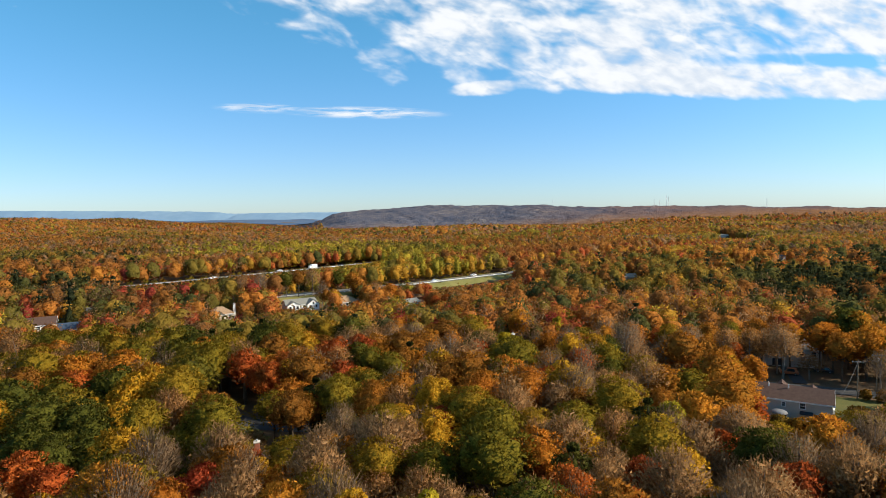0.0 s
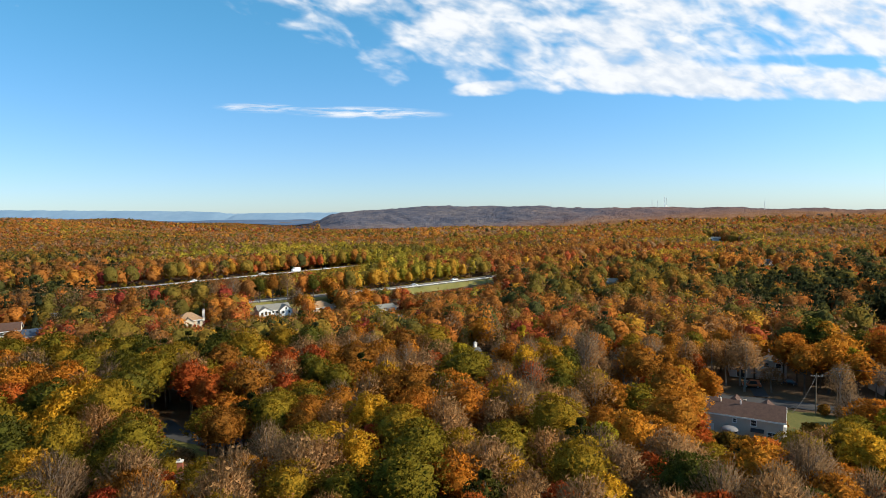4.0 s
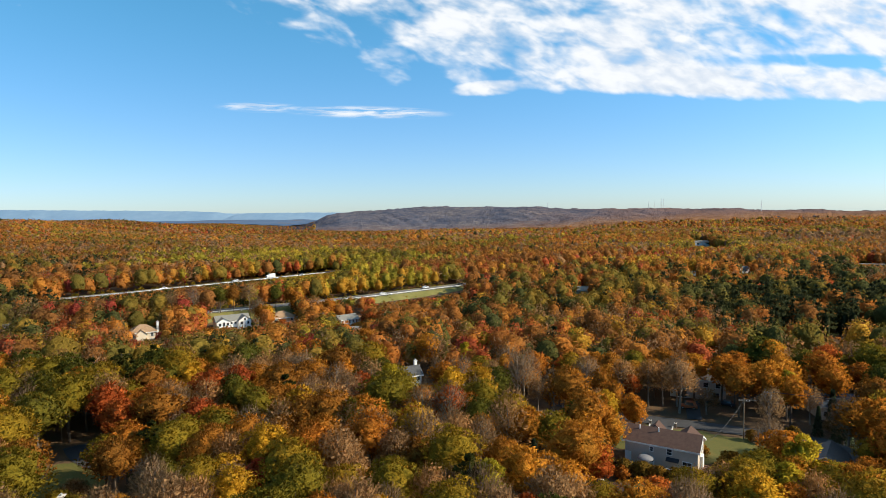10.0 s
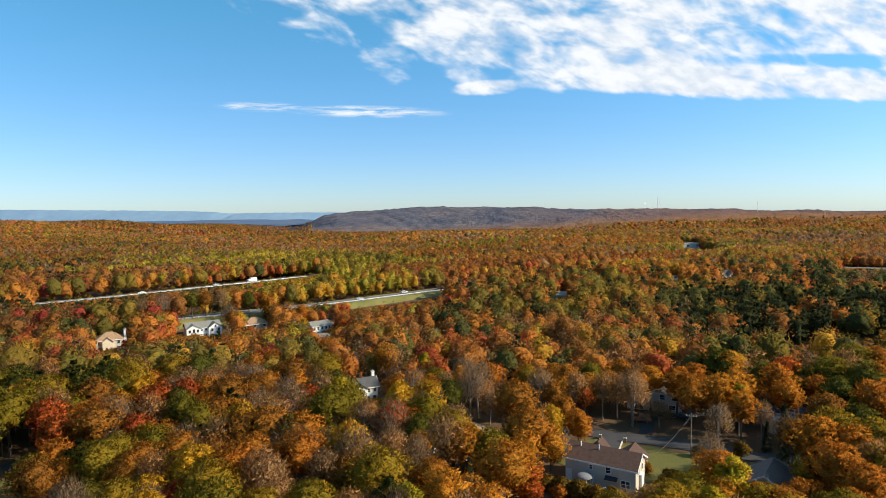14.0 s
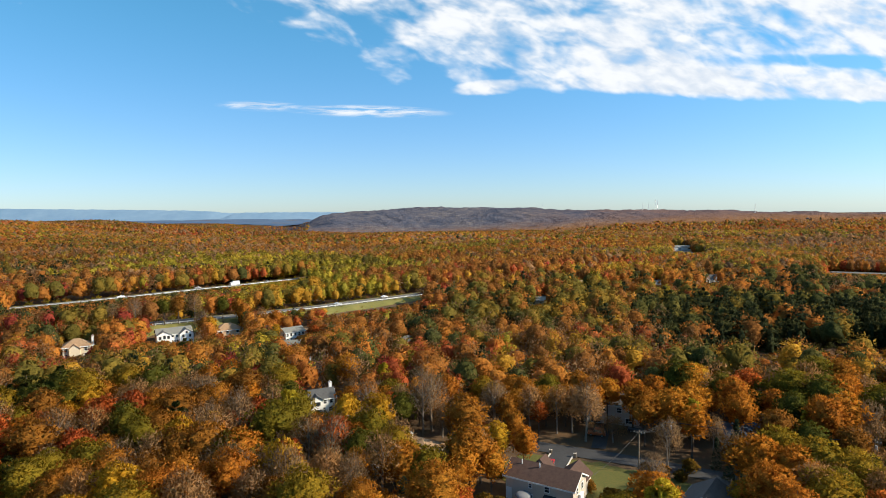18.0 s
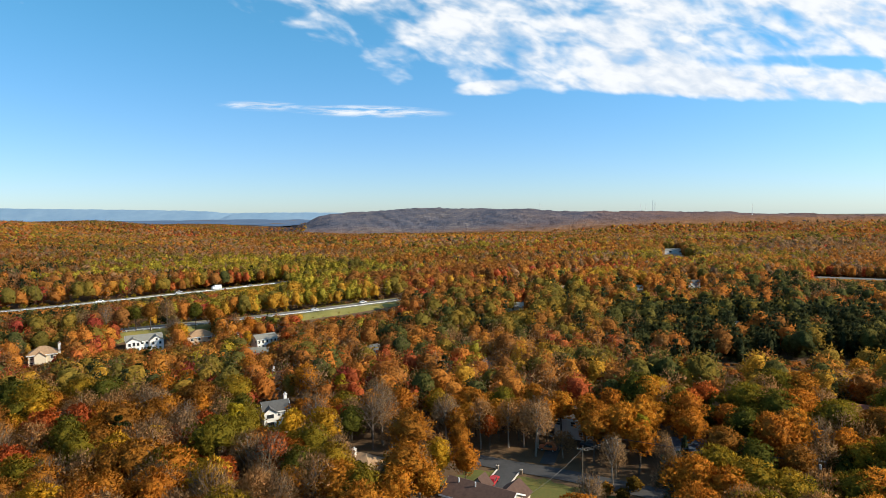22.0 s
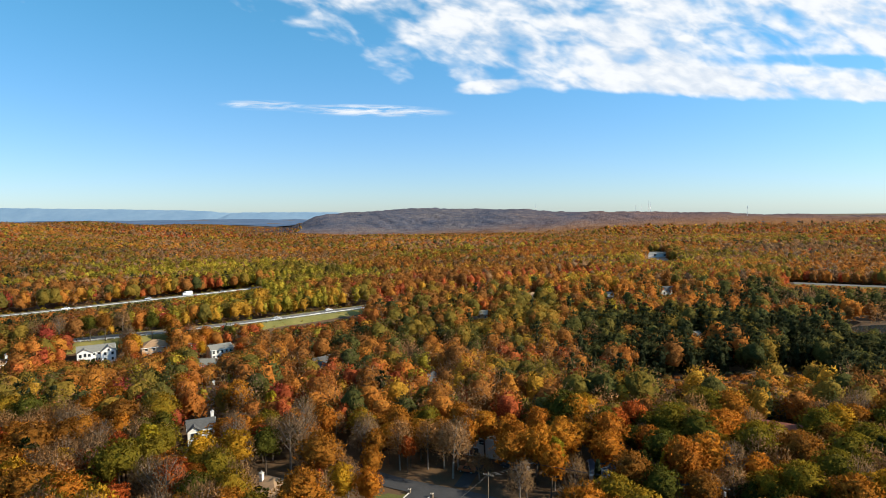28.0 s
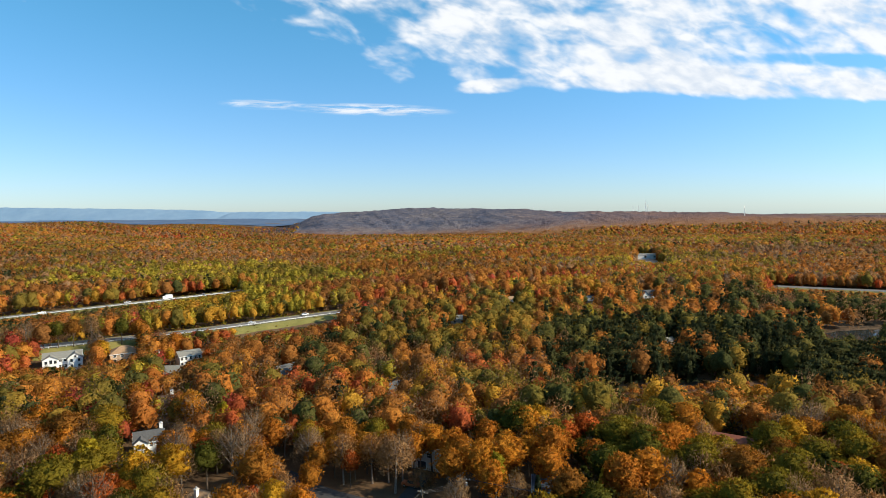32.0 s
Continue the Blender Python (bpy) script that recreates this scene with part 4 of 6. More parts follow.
def roof_parts(parent, l, d, h, rise, mat, hip=False, eave=0.45):
    """The slopes of a roof, each a slab of its own, with pale fascia boards."""
    X, Y = l / 2 + eave, d / 2 + eave
    k = rise / (d / 2)
    ze, zr = h - k * eave + 0.2, h + rise + 0.2
    if hip:
        r = max(0.2, l / 2 - d / 2)
        fs = [[(-X, -Y, ze), (X, -Y, ze), (r, 0, zr), (-r, 0, zr)], [(X, Y, ze), (-X, Y, ze), (-r, 0, zr), (r, 0, zr)],
              [(X, -Y, ze), (X, Y, ze), (r, 0, zr)], [(-X, Y, ze), (-X, -Y, ze), (-r, 0, zr)]]
    else:
        fs = [[(-X, -Y, ze), (X, -Y, ze), (X, 0, zr), (-X, 0, zr)], [(X, Y, ze), (-X, Y, ze), (-X, 0, zr), (X, 0, zr)]]
    for q in fs:
        part("roof", slab(bmesh.new(), q), mat, parent)
    for s in (-1, 1):
        part("fascia", boxed(-X, X, s * Y - 0.03, s * Y + 0.03, ze - 0.32, ze - 0.02), WHITE_TRIM, parent)
    if not hip:
        for sx in (-1, 1):
            for sy in (-1, 1):
                bm = slab(bmesh.new(), [(sx * X - 0.04, sy * Y, ze - 0.02), (sx * X + 0.04, sy * Y, ze - 0.02), (sx * X + 0.04, 0, zr - 0.02), (sx * X - 0.04, 0, zr - 0.02)], 0.3)
                part("barge_board", bm, WHITE_TRIM, parent)


def face_frame(face, l, d):
    """Where a wall's plane lies: origin, direction along it, outward normal."""
    return {"f": ((0, -d / 2), (1, 0), (0, -1)), "b": ((0, d / 2), (-1, 0), (0, 1)),
            "r": ((l / 2, 0), (0, 1), (1, 0)), "l": ((-l / 2, 0), (0, -1), (-1, 0))}[face]


def wall_opening(parent, face, l, d, u, z, w, h, door=False, mat=None, bars=1):
    """A window or a door with its frame set proud of the wall and a pane or leaf behind it."""
    (ox, oy), (ax, ay), (nx, ny) = face_frame(face, l, d)

    def at(du, dz, out):
        return (ox + ax * (u + du) + nx * out, oy + ay * (u + du) + ny * out, z + dz)

    def bar(bm, u0, u1, z0, z1, o0, o1):
        p = [bm.verts.new(at(a, b, o)) for a in (u0, u1) for b in (z0, z1) for o in (o0, o1)]
        for q in ((0, 1, 3, 2), (4, 6, 7, 5), (0, 4, 5, 1), (2, 3, 7, 6), (0, 2, 6, 4), (1, 5, 7, 3)):
            bm.faces.new([p[i] for i in q])

    t = 0.12
    bm = bmesh.new()
    outer = [(-w / 2 - t, -t), (w / 2 + t, -t), (w / 2 + t, h + t), (-w / 2 - t, h + t)]
    inner = [(-w / 2, 0), (w / 2, 0), (w / 2, h), (-w / 2, h)]
    ring = [[bm.verts.new(at(a, b, out)) for a, b in pts] for pts, out in ((outer, 0.0), (outer, 0.09), (inner, 0.09), (inner, 0.0))]
    for r0, r1 in zip(ring, ring[1:]):
        for i in range(4):
            bm.faces.new((r0[i], r0[(i + 1) % 4], r1[(i + 1) % 4], r1[i]))
    o = part("door" if door else "window", bm, WHITE_TRIM, parent)
    for i in range(bars if not door else 0):
        zc = h * (i + 1) / (bars + 1)
        m = bmesh.new()
        bar(m, -w / 2, w / 2, zc - 0.03, zc + 0.03, 0.0, 0.06)
        part("glazing_bar", m, WHITE_TRIM, o)
    if w > 1.5 and not door:
        m = bmesh.new()
        bar(m, -0.04, 0.04, 0, h, 0.0, 0.07)
        part("mullion", m, WHITE_TRIM, o)
    pane = bmesh.new()
    bar(pane, -w / 2, w / 2, 0, h, 0.005, 0.035)
    part("leaf" if door else "pane", pane, mat or GLASS, o)


def chimney(parent, x, y, z0, z1, mat, w=0.9):
    c = part("chimney", boxed(x - w / 2, x + w / 2, y - w / 2, y + w / 2, z0, z1), mat, parent)
    part("chimney_cap", boxed(x - w / 2 - 0.1, x + w / 2 + 0.1, y - w / 2 - 0.1, y + w / 2 + 0.1, z1 + 0.002, z1 + 0.16), PALE_SIDING, c)
    part("flue", prism(bmesh.new(), (x, y, z1 + 0.16), (x, y, z1 + 0.55), 0.2, 0.17, 8), GALVANISED, c)


def house(label, x, y, yaw, l, d, h, rise, wall, roof, wins=(), base=None, hip=False, doors=(), name="house", clear=None, category="house"):
    z = land_at(x, y) if base is None else base
    t = thing(name, pose(x, y, z, 0, 0, yaw), label, category)
    HOUSES.append((x, y, clear or 0.5 * max(l, d) + 1.5))
    part("wall", gable_walls(bmesh.new(), l, d, h, 0.01 if hip else rise), wall, t)
    roof_parts(t, l, d, h, rise, roof, hip)
    for face, u, z0, w, hh in wins:
        wall_opening(t, face, l, d, u, z0, w, hh)
    for face, u, w, hh, m in doors:
        wall_opening(t, face, l, d, u, 0.15, w, hh, True, m)
    return t


def wing(t, dx, dy, turn, l, d, h, rise, wall, roof, wins=(), hip=False):
    """A wing of a house, under the same thing."""
    part_wall = part("wing", gable_walls(bmesh.new(), l, d, h, 0.01 if hip else rise), wall, t)
    part_wall.matrix_basis = pose(dx, dy, 0, 0, 0, turn)
    X, Y, k = l / 2 + 0.35, d / 2 + 0.35, rise / (d / 2)
    ze, zr = h - k * 0.35 + 0.2, h + rise + 0.2
    if hip:
        r = max(0.2, l / 2 - d / 2)
        fs = [[(-X, -Y, ze), (X, -Y, ze), (r, 0, zr), (-r, 0, zr)], [(X, Y, ze), (-X, Y, ze), (-r, 0, zr), (r, 0, zr)],
              [(X, -Y, ze), (X, Y, ze), (r, 0, zr)], [(-X, Y, ze), (-X, -Y, ze), (-r, 0, zr)]]
    else:
        fs = [[(-X, -Y, ze), (X, -Y, ze), (X, 0, zr), (-X, 0, zr)], [(X, Y, ze), (-X, Y, ze), (-X, 0, zr), (X, 0, zr)]]
    for q in fs:
        part("roof", slab(bmesh.new(), q), roof, part_wall)
    (ox_l, ox_d) = (l, d)
    for face, u, z0, w, hh in wins:
        (ox, oy), (ax, ay), (nx, ny) = face_frame(face, ox_l, ox_d)
        bm = bmesh.new()
        outer = [(-w / 2 - 0.1, -0.1), (w / 2 + 0.1, -0.1), (w / 2 + 0.1, hh + 0.1), (-w / 2 - 0.1, hh + 0.1)]
        inner = [(-w / 2, 0), (w / 2, 0), (w / 2, hh), (-w / 2, hh)]
        ring = [[bm.verts.new((ox + ax * (u + a) + nx * o, oy + ay * (u + a) + ny * o, z0 + b)) for a, b in pts] for pts, o in ((outer, 0.0), (outer, 0.09), (inner, 0.09), (inner, 0.0))]
        for r0, r1 in zip(ring, ring[1:]):
            for i in range(4):
                bm.faces.new((r0[i], r0[(i + 1) % 4], r1[(i + 1) % 4], r1[i]))
        part("window_frame", bm, WHITE_TRIM, part_wall)
        bm = bmesh.new()
        p = [bm.verts.new((ox + ax * (u + a) + nx * o, oy + ay * (u + a) + ny * o, z0 + b)) for a in (-w / 2, w / 2) for b in (0, hh) for o in (0.005, 0.03)]
        for q in ((0, 1, 3, 2), (4, 6, 7, 5), (0, 4, 5, 1), (2, 3, 7, 6), (0, 2, 6, 4), (1, 5, 7, 3)):
            bm.faces.new([p[i] for i in q])
        part("pane", bm, GLASS, part_wall)
    return part_wall


# the house by the street: long, two storeys, its back to the wood
home = house("long two-storey house with beige siding and a brown shingle roof", 71.4, 123.1, -31, 13.8, 7.4, 4.7, 1.9, GREY_SIDING, ROOF_BROWN,
             [("f", 5.0, 0.9, 1.6, 1.3), ("f", -1.6, 0.9, 0.8, 1.0), ("f", 1.7, 3.1, 0.9, 1.1), ("f", -1.7, 3.2, 0.6, 0.8), ("r", -1.6, 3.1, 0.9, 1.2), ("r", 1.4, 3.1, 0.9, 1.2),
              ("r", 1.4, 0.9, 0.9, 1.2), ("b", -4, 3.5, 1.2, 1.2), ("b", 0, 3.5, 1.2, 1.2), ("b", 4, 3.5, 1.2, 1.2), ("b", 4, 0.9, 1.6, 1.2)],
             base=0.6, doors=[("f", -6.2, 0.95, 2.05, WHITE_TRIM), ("b", 0, 1.0, 2.1, DARK_PAINT)])
for vx, vy in ((-4.6, -0.9), (-0.9, -0.9)):
    v = part("vent_pipe", prism(bmesh.new(), (vx, vy, 5.8), (vx, vy, 7.2), 0.13, 0.13, 8), WHITE_TRIM, home)
w1 = wing(home, 3.6, 6.0, 90, 6.2, 5.2, 2.9, 2.0, GREY_SIDING, ROOF_BROWN, [("r", 0, 0.8, 1.6, 1.3)])
wing(home, -2.2, 3.9, 90, 2.6, 3.4, 4.6, 1.7, GREY_SIDING, ROOF_BROWN, [("r", 0, 2.9, 1.2, 1.2)])
part("bay", boxed(6.92, 7.45, -1.1, 0.7, 0.4, 2.9, bevel=0.04), WHITE_TRIM, home)
part("awning", slab(bmesh.new(), [(1.2, -4.9, 2.25), (3.6, -4.9, 2.25), (3.6, -3.73, 2.6), (1.2, -3.73, 2.6)], 0.08), DARK_PAINT, home)
deck = thing("deck", home.matrix_basis @ pose(4.2, -5.2, 0), "small wooden back deck with railing against the house", "deck")
for i in range(9):
    part("board", boxed(-2.6 + i * 0.56, -2.6 + i * 0.56 + 0.52, -1.3, 1.3, 0.42, 0.47), WOOD, deck)
for px, py in ((-2.5, -1.2), (0, -1.2), (2.4, -1.2)):
    part("post", boxed(px - 0.06, px + 0.06, py - 0.06, py + 0.06, -0.8, 1.4), WHITE_TRIM, deck)
part("rail", boxed(-2.6, 2.5, -1.24, -1.16, 1.3, 1.4), WHITE_TRIM, deck)
side_steps = thing("side_steps", home.matrix_basis @ pose(8.2, 0.6, 0), "reddish wooden side steps at the gable", "steps")
for i in range(4):
    part("tread", boxed(-0.9, 0.9, -1.6 + i * 0.4, -1.22 + i * 0.4, 0.05 + 0.19 * i, 0.12 + 0.19 * i), DECK_WOOD, side_steps)
part("stringer", boxed(-0.98, -0.9, -1.6, 0.1, -0.6, 0.2), DECK_WOOD, side_steps)
part("stringer", boxed(0.9, 0.98, -1.6, 0.1, -0.6, 0.2), DECK_WOOD, side_steps)


def dome(bm, r, h, n=14):
    rings = []
    for k in range(5):
        a = math.pi / 2 * k / 5
        rings.append([bm.verts.new((r * math.cos(a) * math.cos(2 * math.pi * i / n), r * math.cos(a) * math.sin(2 * math.pi * i / n), h * math.sin(a))) for i in range(n)])
    for r0, r1 in zip(rings, rings[1:]):
        for i in range(n):
            bm.faces.new((r0[i], r0[(i + 1) % n], r1[(i + 1) % n], r1[i]))
    top = bm.verts.new((0, 0, h))
    for i in range(n):
        bm.faces.new((rings[-1][i], rings[-1][(i + 1) % n], top))
    return bm


gz = thing("gazebo", home.matrix_basis @ pose(-2.4, -5.4, 0), "round garden canopy with a pale domed cover", "gazebo")
cover = part("cover", dome(bmesh.new(), 1.6, 0.7), TENT_GREY, gz)
cover.matrix_basis = Matrix.Translation((0, 0, 2.2))
for i in range(6):
    a = math.pi / 3 * i
    part("post", prism(bmesh.new(), (1.5 * math.cos(a), 1.5 * math.sin(a), -0.6), (1.5 * math.cos(a), 1.5 * math.sin(a), 2.2), 0.06, 0.06, 6), WHITE_TRIM, gz)

# other houses among the trees
stucco = house("shaded grey two-storey house behind trees", 97, 168, -22, 14, 8, 5.4, 2.0, PALE_SIDING, ROOF_GREY,
               [("f", -5, 3.4, 1.2, 1.2), ("f", -2, 3.4, 1.2, 1.2), ("f", 2, 3.4, 1.2, 1.2), ("f", 5, 3.4, 1.2, 1.2), ("f", 4.5, 0.8, 1.6, 1.2), ("l", 0, 3.4, 1, 1.2)], doors=[("f", -4, 2.4, 2.1, DARK_PAINT)])
house("low house with a long brown roof", 57, 102.5, -33, 14, 7.4, 2.7, 1.9, CREAM_SIDING, ROOF_BROWN, [("r", 0, 1, 1, 1.1), ("b", -3, 1, 1.2, 1.1), ("b", 3, 1, 1.2, 1.1)], base=0.8)
house("garage with a tan roof beside the yard", 51, 109.5, -33, 6.5, 5.6, 2.4, 1.1, CREAM_SIDING, ROOF_TAN, [("r", 0, 1, 0.8, 0.9)], base=0.6, name="garage", category="garage")
gg = house("house with a pale grey shingle roof behind shrubs", 101, 117.5, 52, 9, 8, 2.8, 2.4, PALE_SIDING, ROOF_GREY, [("l", 0, 1, 1.2, 1.2), ("f", -2, 1, 1.2, 1.2), ("f", 2, 1, 1.2, 1.2)])
wing(gg, 5.5, -3.5, 60, 9, 6, 2.6, 1.5, PALE_SIDING, ROOF_GREY)
blue = house("single-storey house with a slate blue roof in shade", 123.4, 150.2, -8, 9.6, 7.4, 3.5, 1.9, PALE_SIDING, ROOF_BLUE,
             [("f", -3.5, 1.0, 1.4, 1.2), ("f", 0.5, 1.0, 1.4, 1.2), ("f", 3.4, 1.0, 0.9, 1.2), ("r", 0, 1, 1, 1.2)], doors=[("f", -1.5, 0.95, 2.05, DARK_PAINT)])
wing(blue, 6.9, 0.8, 0, 4.2, 5.5, 2.6, 1.0, PALE_SIDING, ROOF_BLUE)
tan = house("house with a tan hip roof and a white chimney", 44.5, 142.6, -24, 11.5, 8, 3.1, 2.3, CREAM_SIDING, ROOF_TAN, [("f", -3, 1, 1.2, 1.2), ("f", 3, 1, 1.2, 1.2), ("r", 0, 1, 1, 1.2)], hip=True)
chimney(tan, -0.5, -1.2, 4.0, 6.5, WHITE_SIDING, 0.75)
wing(tan, 4.2, -3.0, 90, 6, 5.5, 2.8, 1.8, CREAM_SIDING, ROOF_TAN)
ch = house("white two-storey house with a grey roof and tall chimney", 15.4, 175.6, 26, 6.8, 5.6, 4.8, 1.9, WHITE_SIDING, ROOF_GREY,
           [("l", 0.5, 3.2, 1.6, 1.1), ("l", 0.5, 0.9, 1.6, 1.1), ("f", 0.2, 0.9, 0.9, 1.2), ("f", 2.2, 0.9, 1.0, 1.2), ("f", 0.6, 3.2, 0.8, 1.1), ("f", 2.4, 3.2, 0.8, 1.1)], base=0.0, clear=5.5)
chimney(ch, 3.1, 1.2, 2.0, 7.9, WHITE_SIDING, 0.85)
wing(ch, -1.9, -2.5, 90, 2.6, 3.4, 4.7, 1.2, WHITE_SIDING, ROOF_GREY, [("l", 0, 3.1, 1.9, 1.1), ("l", 0, 0.9, 1.9, 1.1)])

wh = house("large white two-storey house with twin front gables", -71.0, 268.5, 33, 14.0, 8, 5.0, 2.1, WHITE_SIDING, ROOF_PALE,
           [(f, u, z, 1.0, 1.3) for f, us in (("f", (-0.9, 0.9)), ("r", (-1.6, 1.6))) for u in us for z in (0.9, 3.6)] ,
           doors=[("f", 0.0, 1.1, 2.2, DARK_PAINT)], clear=10.5)
wing(wh, 4.6, -3.6, 90, 4.6, 5.6, 5.0, 2.0, WHITE_SIDING, ROOF_PALE, [("l", -1.4, 3.3, 0.9, 1.3), ("l", 1.4, 3.3, 0.9, 1.3), ("l", -1.4, 0.9, 0.9, 1.3), ("l", 1.4, 0.9, 0.9, 1.3), ("l", 0, 5.1, 0.7, 0.9)])
wing(wh, -4.4, -3.3, 90, 4.0, 5.8, 5.0, 1.6, WHITE_SIDING, ROOF_PALE, [("l", -1.6, 3.3, 1.0, 1.3), ("l", 0.1, 3.3, 1.0, 1.6), ("l", 1.7, 3.3, 1.0, 1.3), ("l", -1.6, 0.9, 1.0, 1.3), ("l", 1.5, 0.9, 1.0, 1.3)])
pe = house("peach stucco house with a tan hip roof", -52.5, 283.5, 33, 11.5, 9, 4.6, 2.4, PEACH_STUCCO, ROOF_TAN,
           [("f", u, z, 1.2, 1.2) for u in (-4, -1, 3.6) for z in (0.8, 3.0)] + [("r", 0, 3.0, 1.2, 1.2)], hip=True, doors=[("f", 1.3, 1.1, 2.1, DARK_PAINT)])
wing(pe, 7.5, 1.0, 0, 7, 7, 2.8, 2.0, PEACH_STUCCO, ROOF_TAN, [("f", 0, 0.8, 2.4, 1.6)], hip=True)
h4 = house("white colonial house with a pale grey roof and a wing", -21.5, 281.5, 40, 9.4, 7.4, 4.9, 1.6, WHITE_SIDING, ROOF_PALE,
           [("f", u, z, 0.9, 1.3) for u in (-3.8, -2, 0, 2, 3.8) for z in (0.8, 3.1)] + [("l", -1.6, 3.1, 0.9, 1.2), ("l", 1.6, 3.1, 0.9, 1.2)], doors=[("f", 1.0, 1.0, 2.1, DARK_PAINT)])
wing(h4, 6.8, 0.2, 0, 4.6, 6.4, 3.2, 1.8, WHITE_SIDING, ROOF_TAN, [("f", 0, 0.9, 1.4, 1.2)])
house("long low white house with a weathered grey roof", -17, 262, 6, 13, 7, 2.9, 2.0, WHITE_SIDING, ROOF_PALE, [("r", 0, 0.9, 1.2, 1.2), ("f", -3, 0.9, 1.2, 1.1), ("f", 2, 0.9, 1.2, 1.1)])
yh = house("cream house with a tan roof and end chimney", -97.5, 242, 30, 9.4, 7.4, 5.2, 2.4, CREAM_SIDING, ROOF_TAN,
           [("f", u, z, 1.0, 1.3) for u in (-3.6, 3.2) for z in (0.9, 3.3)] + [("f", -0.5, 3.3, 1.2, 1.3)], hip=True, doors=[("f", -0.5, 1.2, 2.2, DARK_PAINT)])
chimney(yh, 5.6, -0.5, 0.0, 8.4, WHITE_SIDING, 0.9)
wing(yh, -0.6, -3.6, 90, 3.0, 3.8, 4.6, 1.6, CREAM_SIDING, ROOF_TAN)
house("grey house with a steep dark gable roof", 32, 254.5, 52, 10, 7.5, 4.6, 2.8, GREY_SIDING, ROOF_GREY, [("l", 0, 3.2, 1.2, 1.2), ("r", -1.4, 0.9, 1, 1.2), ("r", 1.4, 0.9, 1, 1.2), ("f", -3, 0.9, 1.2, 1.2), ("f", 2, 0.9, 1.2, 1.2)])
br = house("brown-roofed house half hidden by trees", 1.5, 212, 20, 11, 7.5, 3.6, 2.2, GREY_SIDING, ROOF_BROWN, [("f", -3, 0.9, 1.2, 1.2), ("f", 3, 0.9, 1.2, 1.2)])
chimney(br, 2.5, 1.2, 4.0, 7.0, WHITE_SIDING, 0.8)
house("small white cottage with a steep gable", 77, 233, 62, 8, 6, 3.0, 2.8, WHITE_SIDING, ROOF_GREY, [("r", 0, 0.9, 1.2, 1.2)])
ch2 = house("low ranch house with a grey metal roof", 105.5, 354, -4, 13, 8, 3.0, 1.6, GREY_SIDING, ROOF_PALE, [("f", -4, 0.9, 1.2, 1.1), ("f", 0, 0.9, 1.2, 1.1)], base=1.6)
wing(ch2, 9.5, -0.5, 0, 6, 6, 2.4, 0.9, TEAL_TARP, ROOF_BLUE)
ah = house("house with twin white trimmed dark gables", 234, 424, 10, 12, 8, 4.6, 2.6, PALE_SIDING, ROOF_GREY, [("f", -3.5, 0.9, 1.2, 1.2), ("f", 3.5, 0.9, 1.2, 1.2)], base=3.0)
wing(ah, -3.4, -3.8, 90, 4, 4.6, 4.4, 2.8, WHITE_SIDING, ROOF_GREY, [("l", 0, 3.0, 1.2, 1.2)])
wing(ah, 3.2, -3.8, 90, 4, 4.6, 4.4, 2.8, WHITE_SIDING, ROOF_GREY, [("l", 0, 3.0, 1.2, 1.2)])
house("pale house with an olive grey roof", 190, 408, -12, 15, 9, 3.6, 2.2, CREAM_SIDING, ROOF_PALE, [("f", -4, 0.9, 1.2, 1.2), ("f", 4, 0.9, 1.2, 1.2)], base=3.0)
house("pale house in the wood beyond the pines", 138, 404, 20, 12, 8, 4.2, 2.0, CREAM_SIDING, ROOF_TAN, [("f", -3, 0.9, 1.2, 1.2), ("f", 3, 0.9, 1.2, 1.2)], base=3.2)
house("small shed with white walls", 153, 372, 30, 5, 4, 2.6, 1.4, WHITE_SIDING, ROOF_GREY, name="shed", category="shed", base=2.0)
house("house with a red-brown roof behind trees", 175, 172, -30, 11, 8, 4.2, 2.2, GREY_SIDING, ROOF_RED, [("l", 0, 1, 1, 1.2), ("f", -3, 1, 1.2, 1.2), ("f", 3, 1, 1.2, 1.2)])
house("small white outbuilding among pines", 204, 300, 20, 5, 4, 3.0, 1.6, WHITE_SIDING, ROOF_PALE, name="shed", category="shed")
yl = house("yellow house at a dark driveway", -161, 224, 30, 11, 8, 5.0, 2.4, CREAM_SIDING, ROOF_BROWN, [("f", u, z, 1.1, 1.2) for u in (-3.6, 0, 3.6) for z in (0.9, 3.2)])
house("dark-roofed garage beside the yellow house", -149.5, 225, 30, 8, 7, 3.0, 2.0, PALE_SIDING, ROOF_BLUE, name="garage", category="garage")
house("house with a slate roof at the wood's edge", -74, 91, 20, 10, 8, 3.0, 2.2, GREY_SIDING, ROOF_BLUE, [("r", 0, 1, 1, 1.2), ("b", 0, 1, 1, 1.2)])
rc = house("red brick house among the trees", -32.6, 97.2, 15, 9, 7, 3.0, 2.0, BRICK_RED, ROOF_BROWN, [("b", 0, 1, 1.2, 1.2), ("r", 0, 1, 1, 1.2)])
chimney(rc, -2.5, 2.0, 3.5, 6.4, BRICK_RED, 0.9)
wh2 = house("long pale hall in a far clearing", 330, 730, 5, 30, 12, 4.5, 1.4, WHITE_SIDING, ROOF_PALE, [("f", -12, 1.5, 3, 2), ("f", 0, 1.5, 3, 2), ("f", 12, 1.5, 3, 2)], name="hall", category="building")

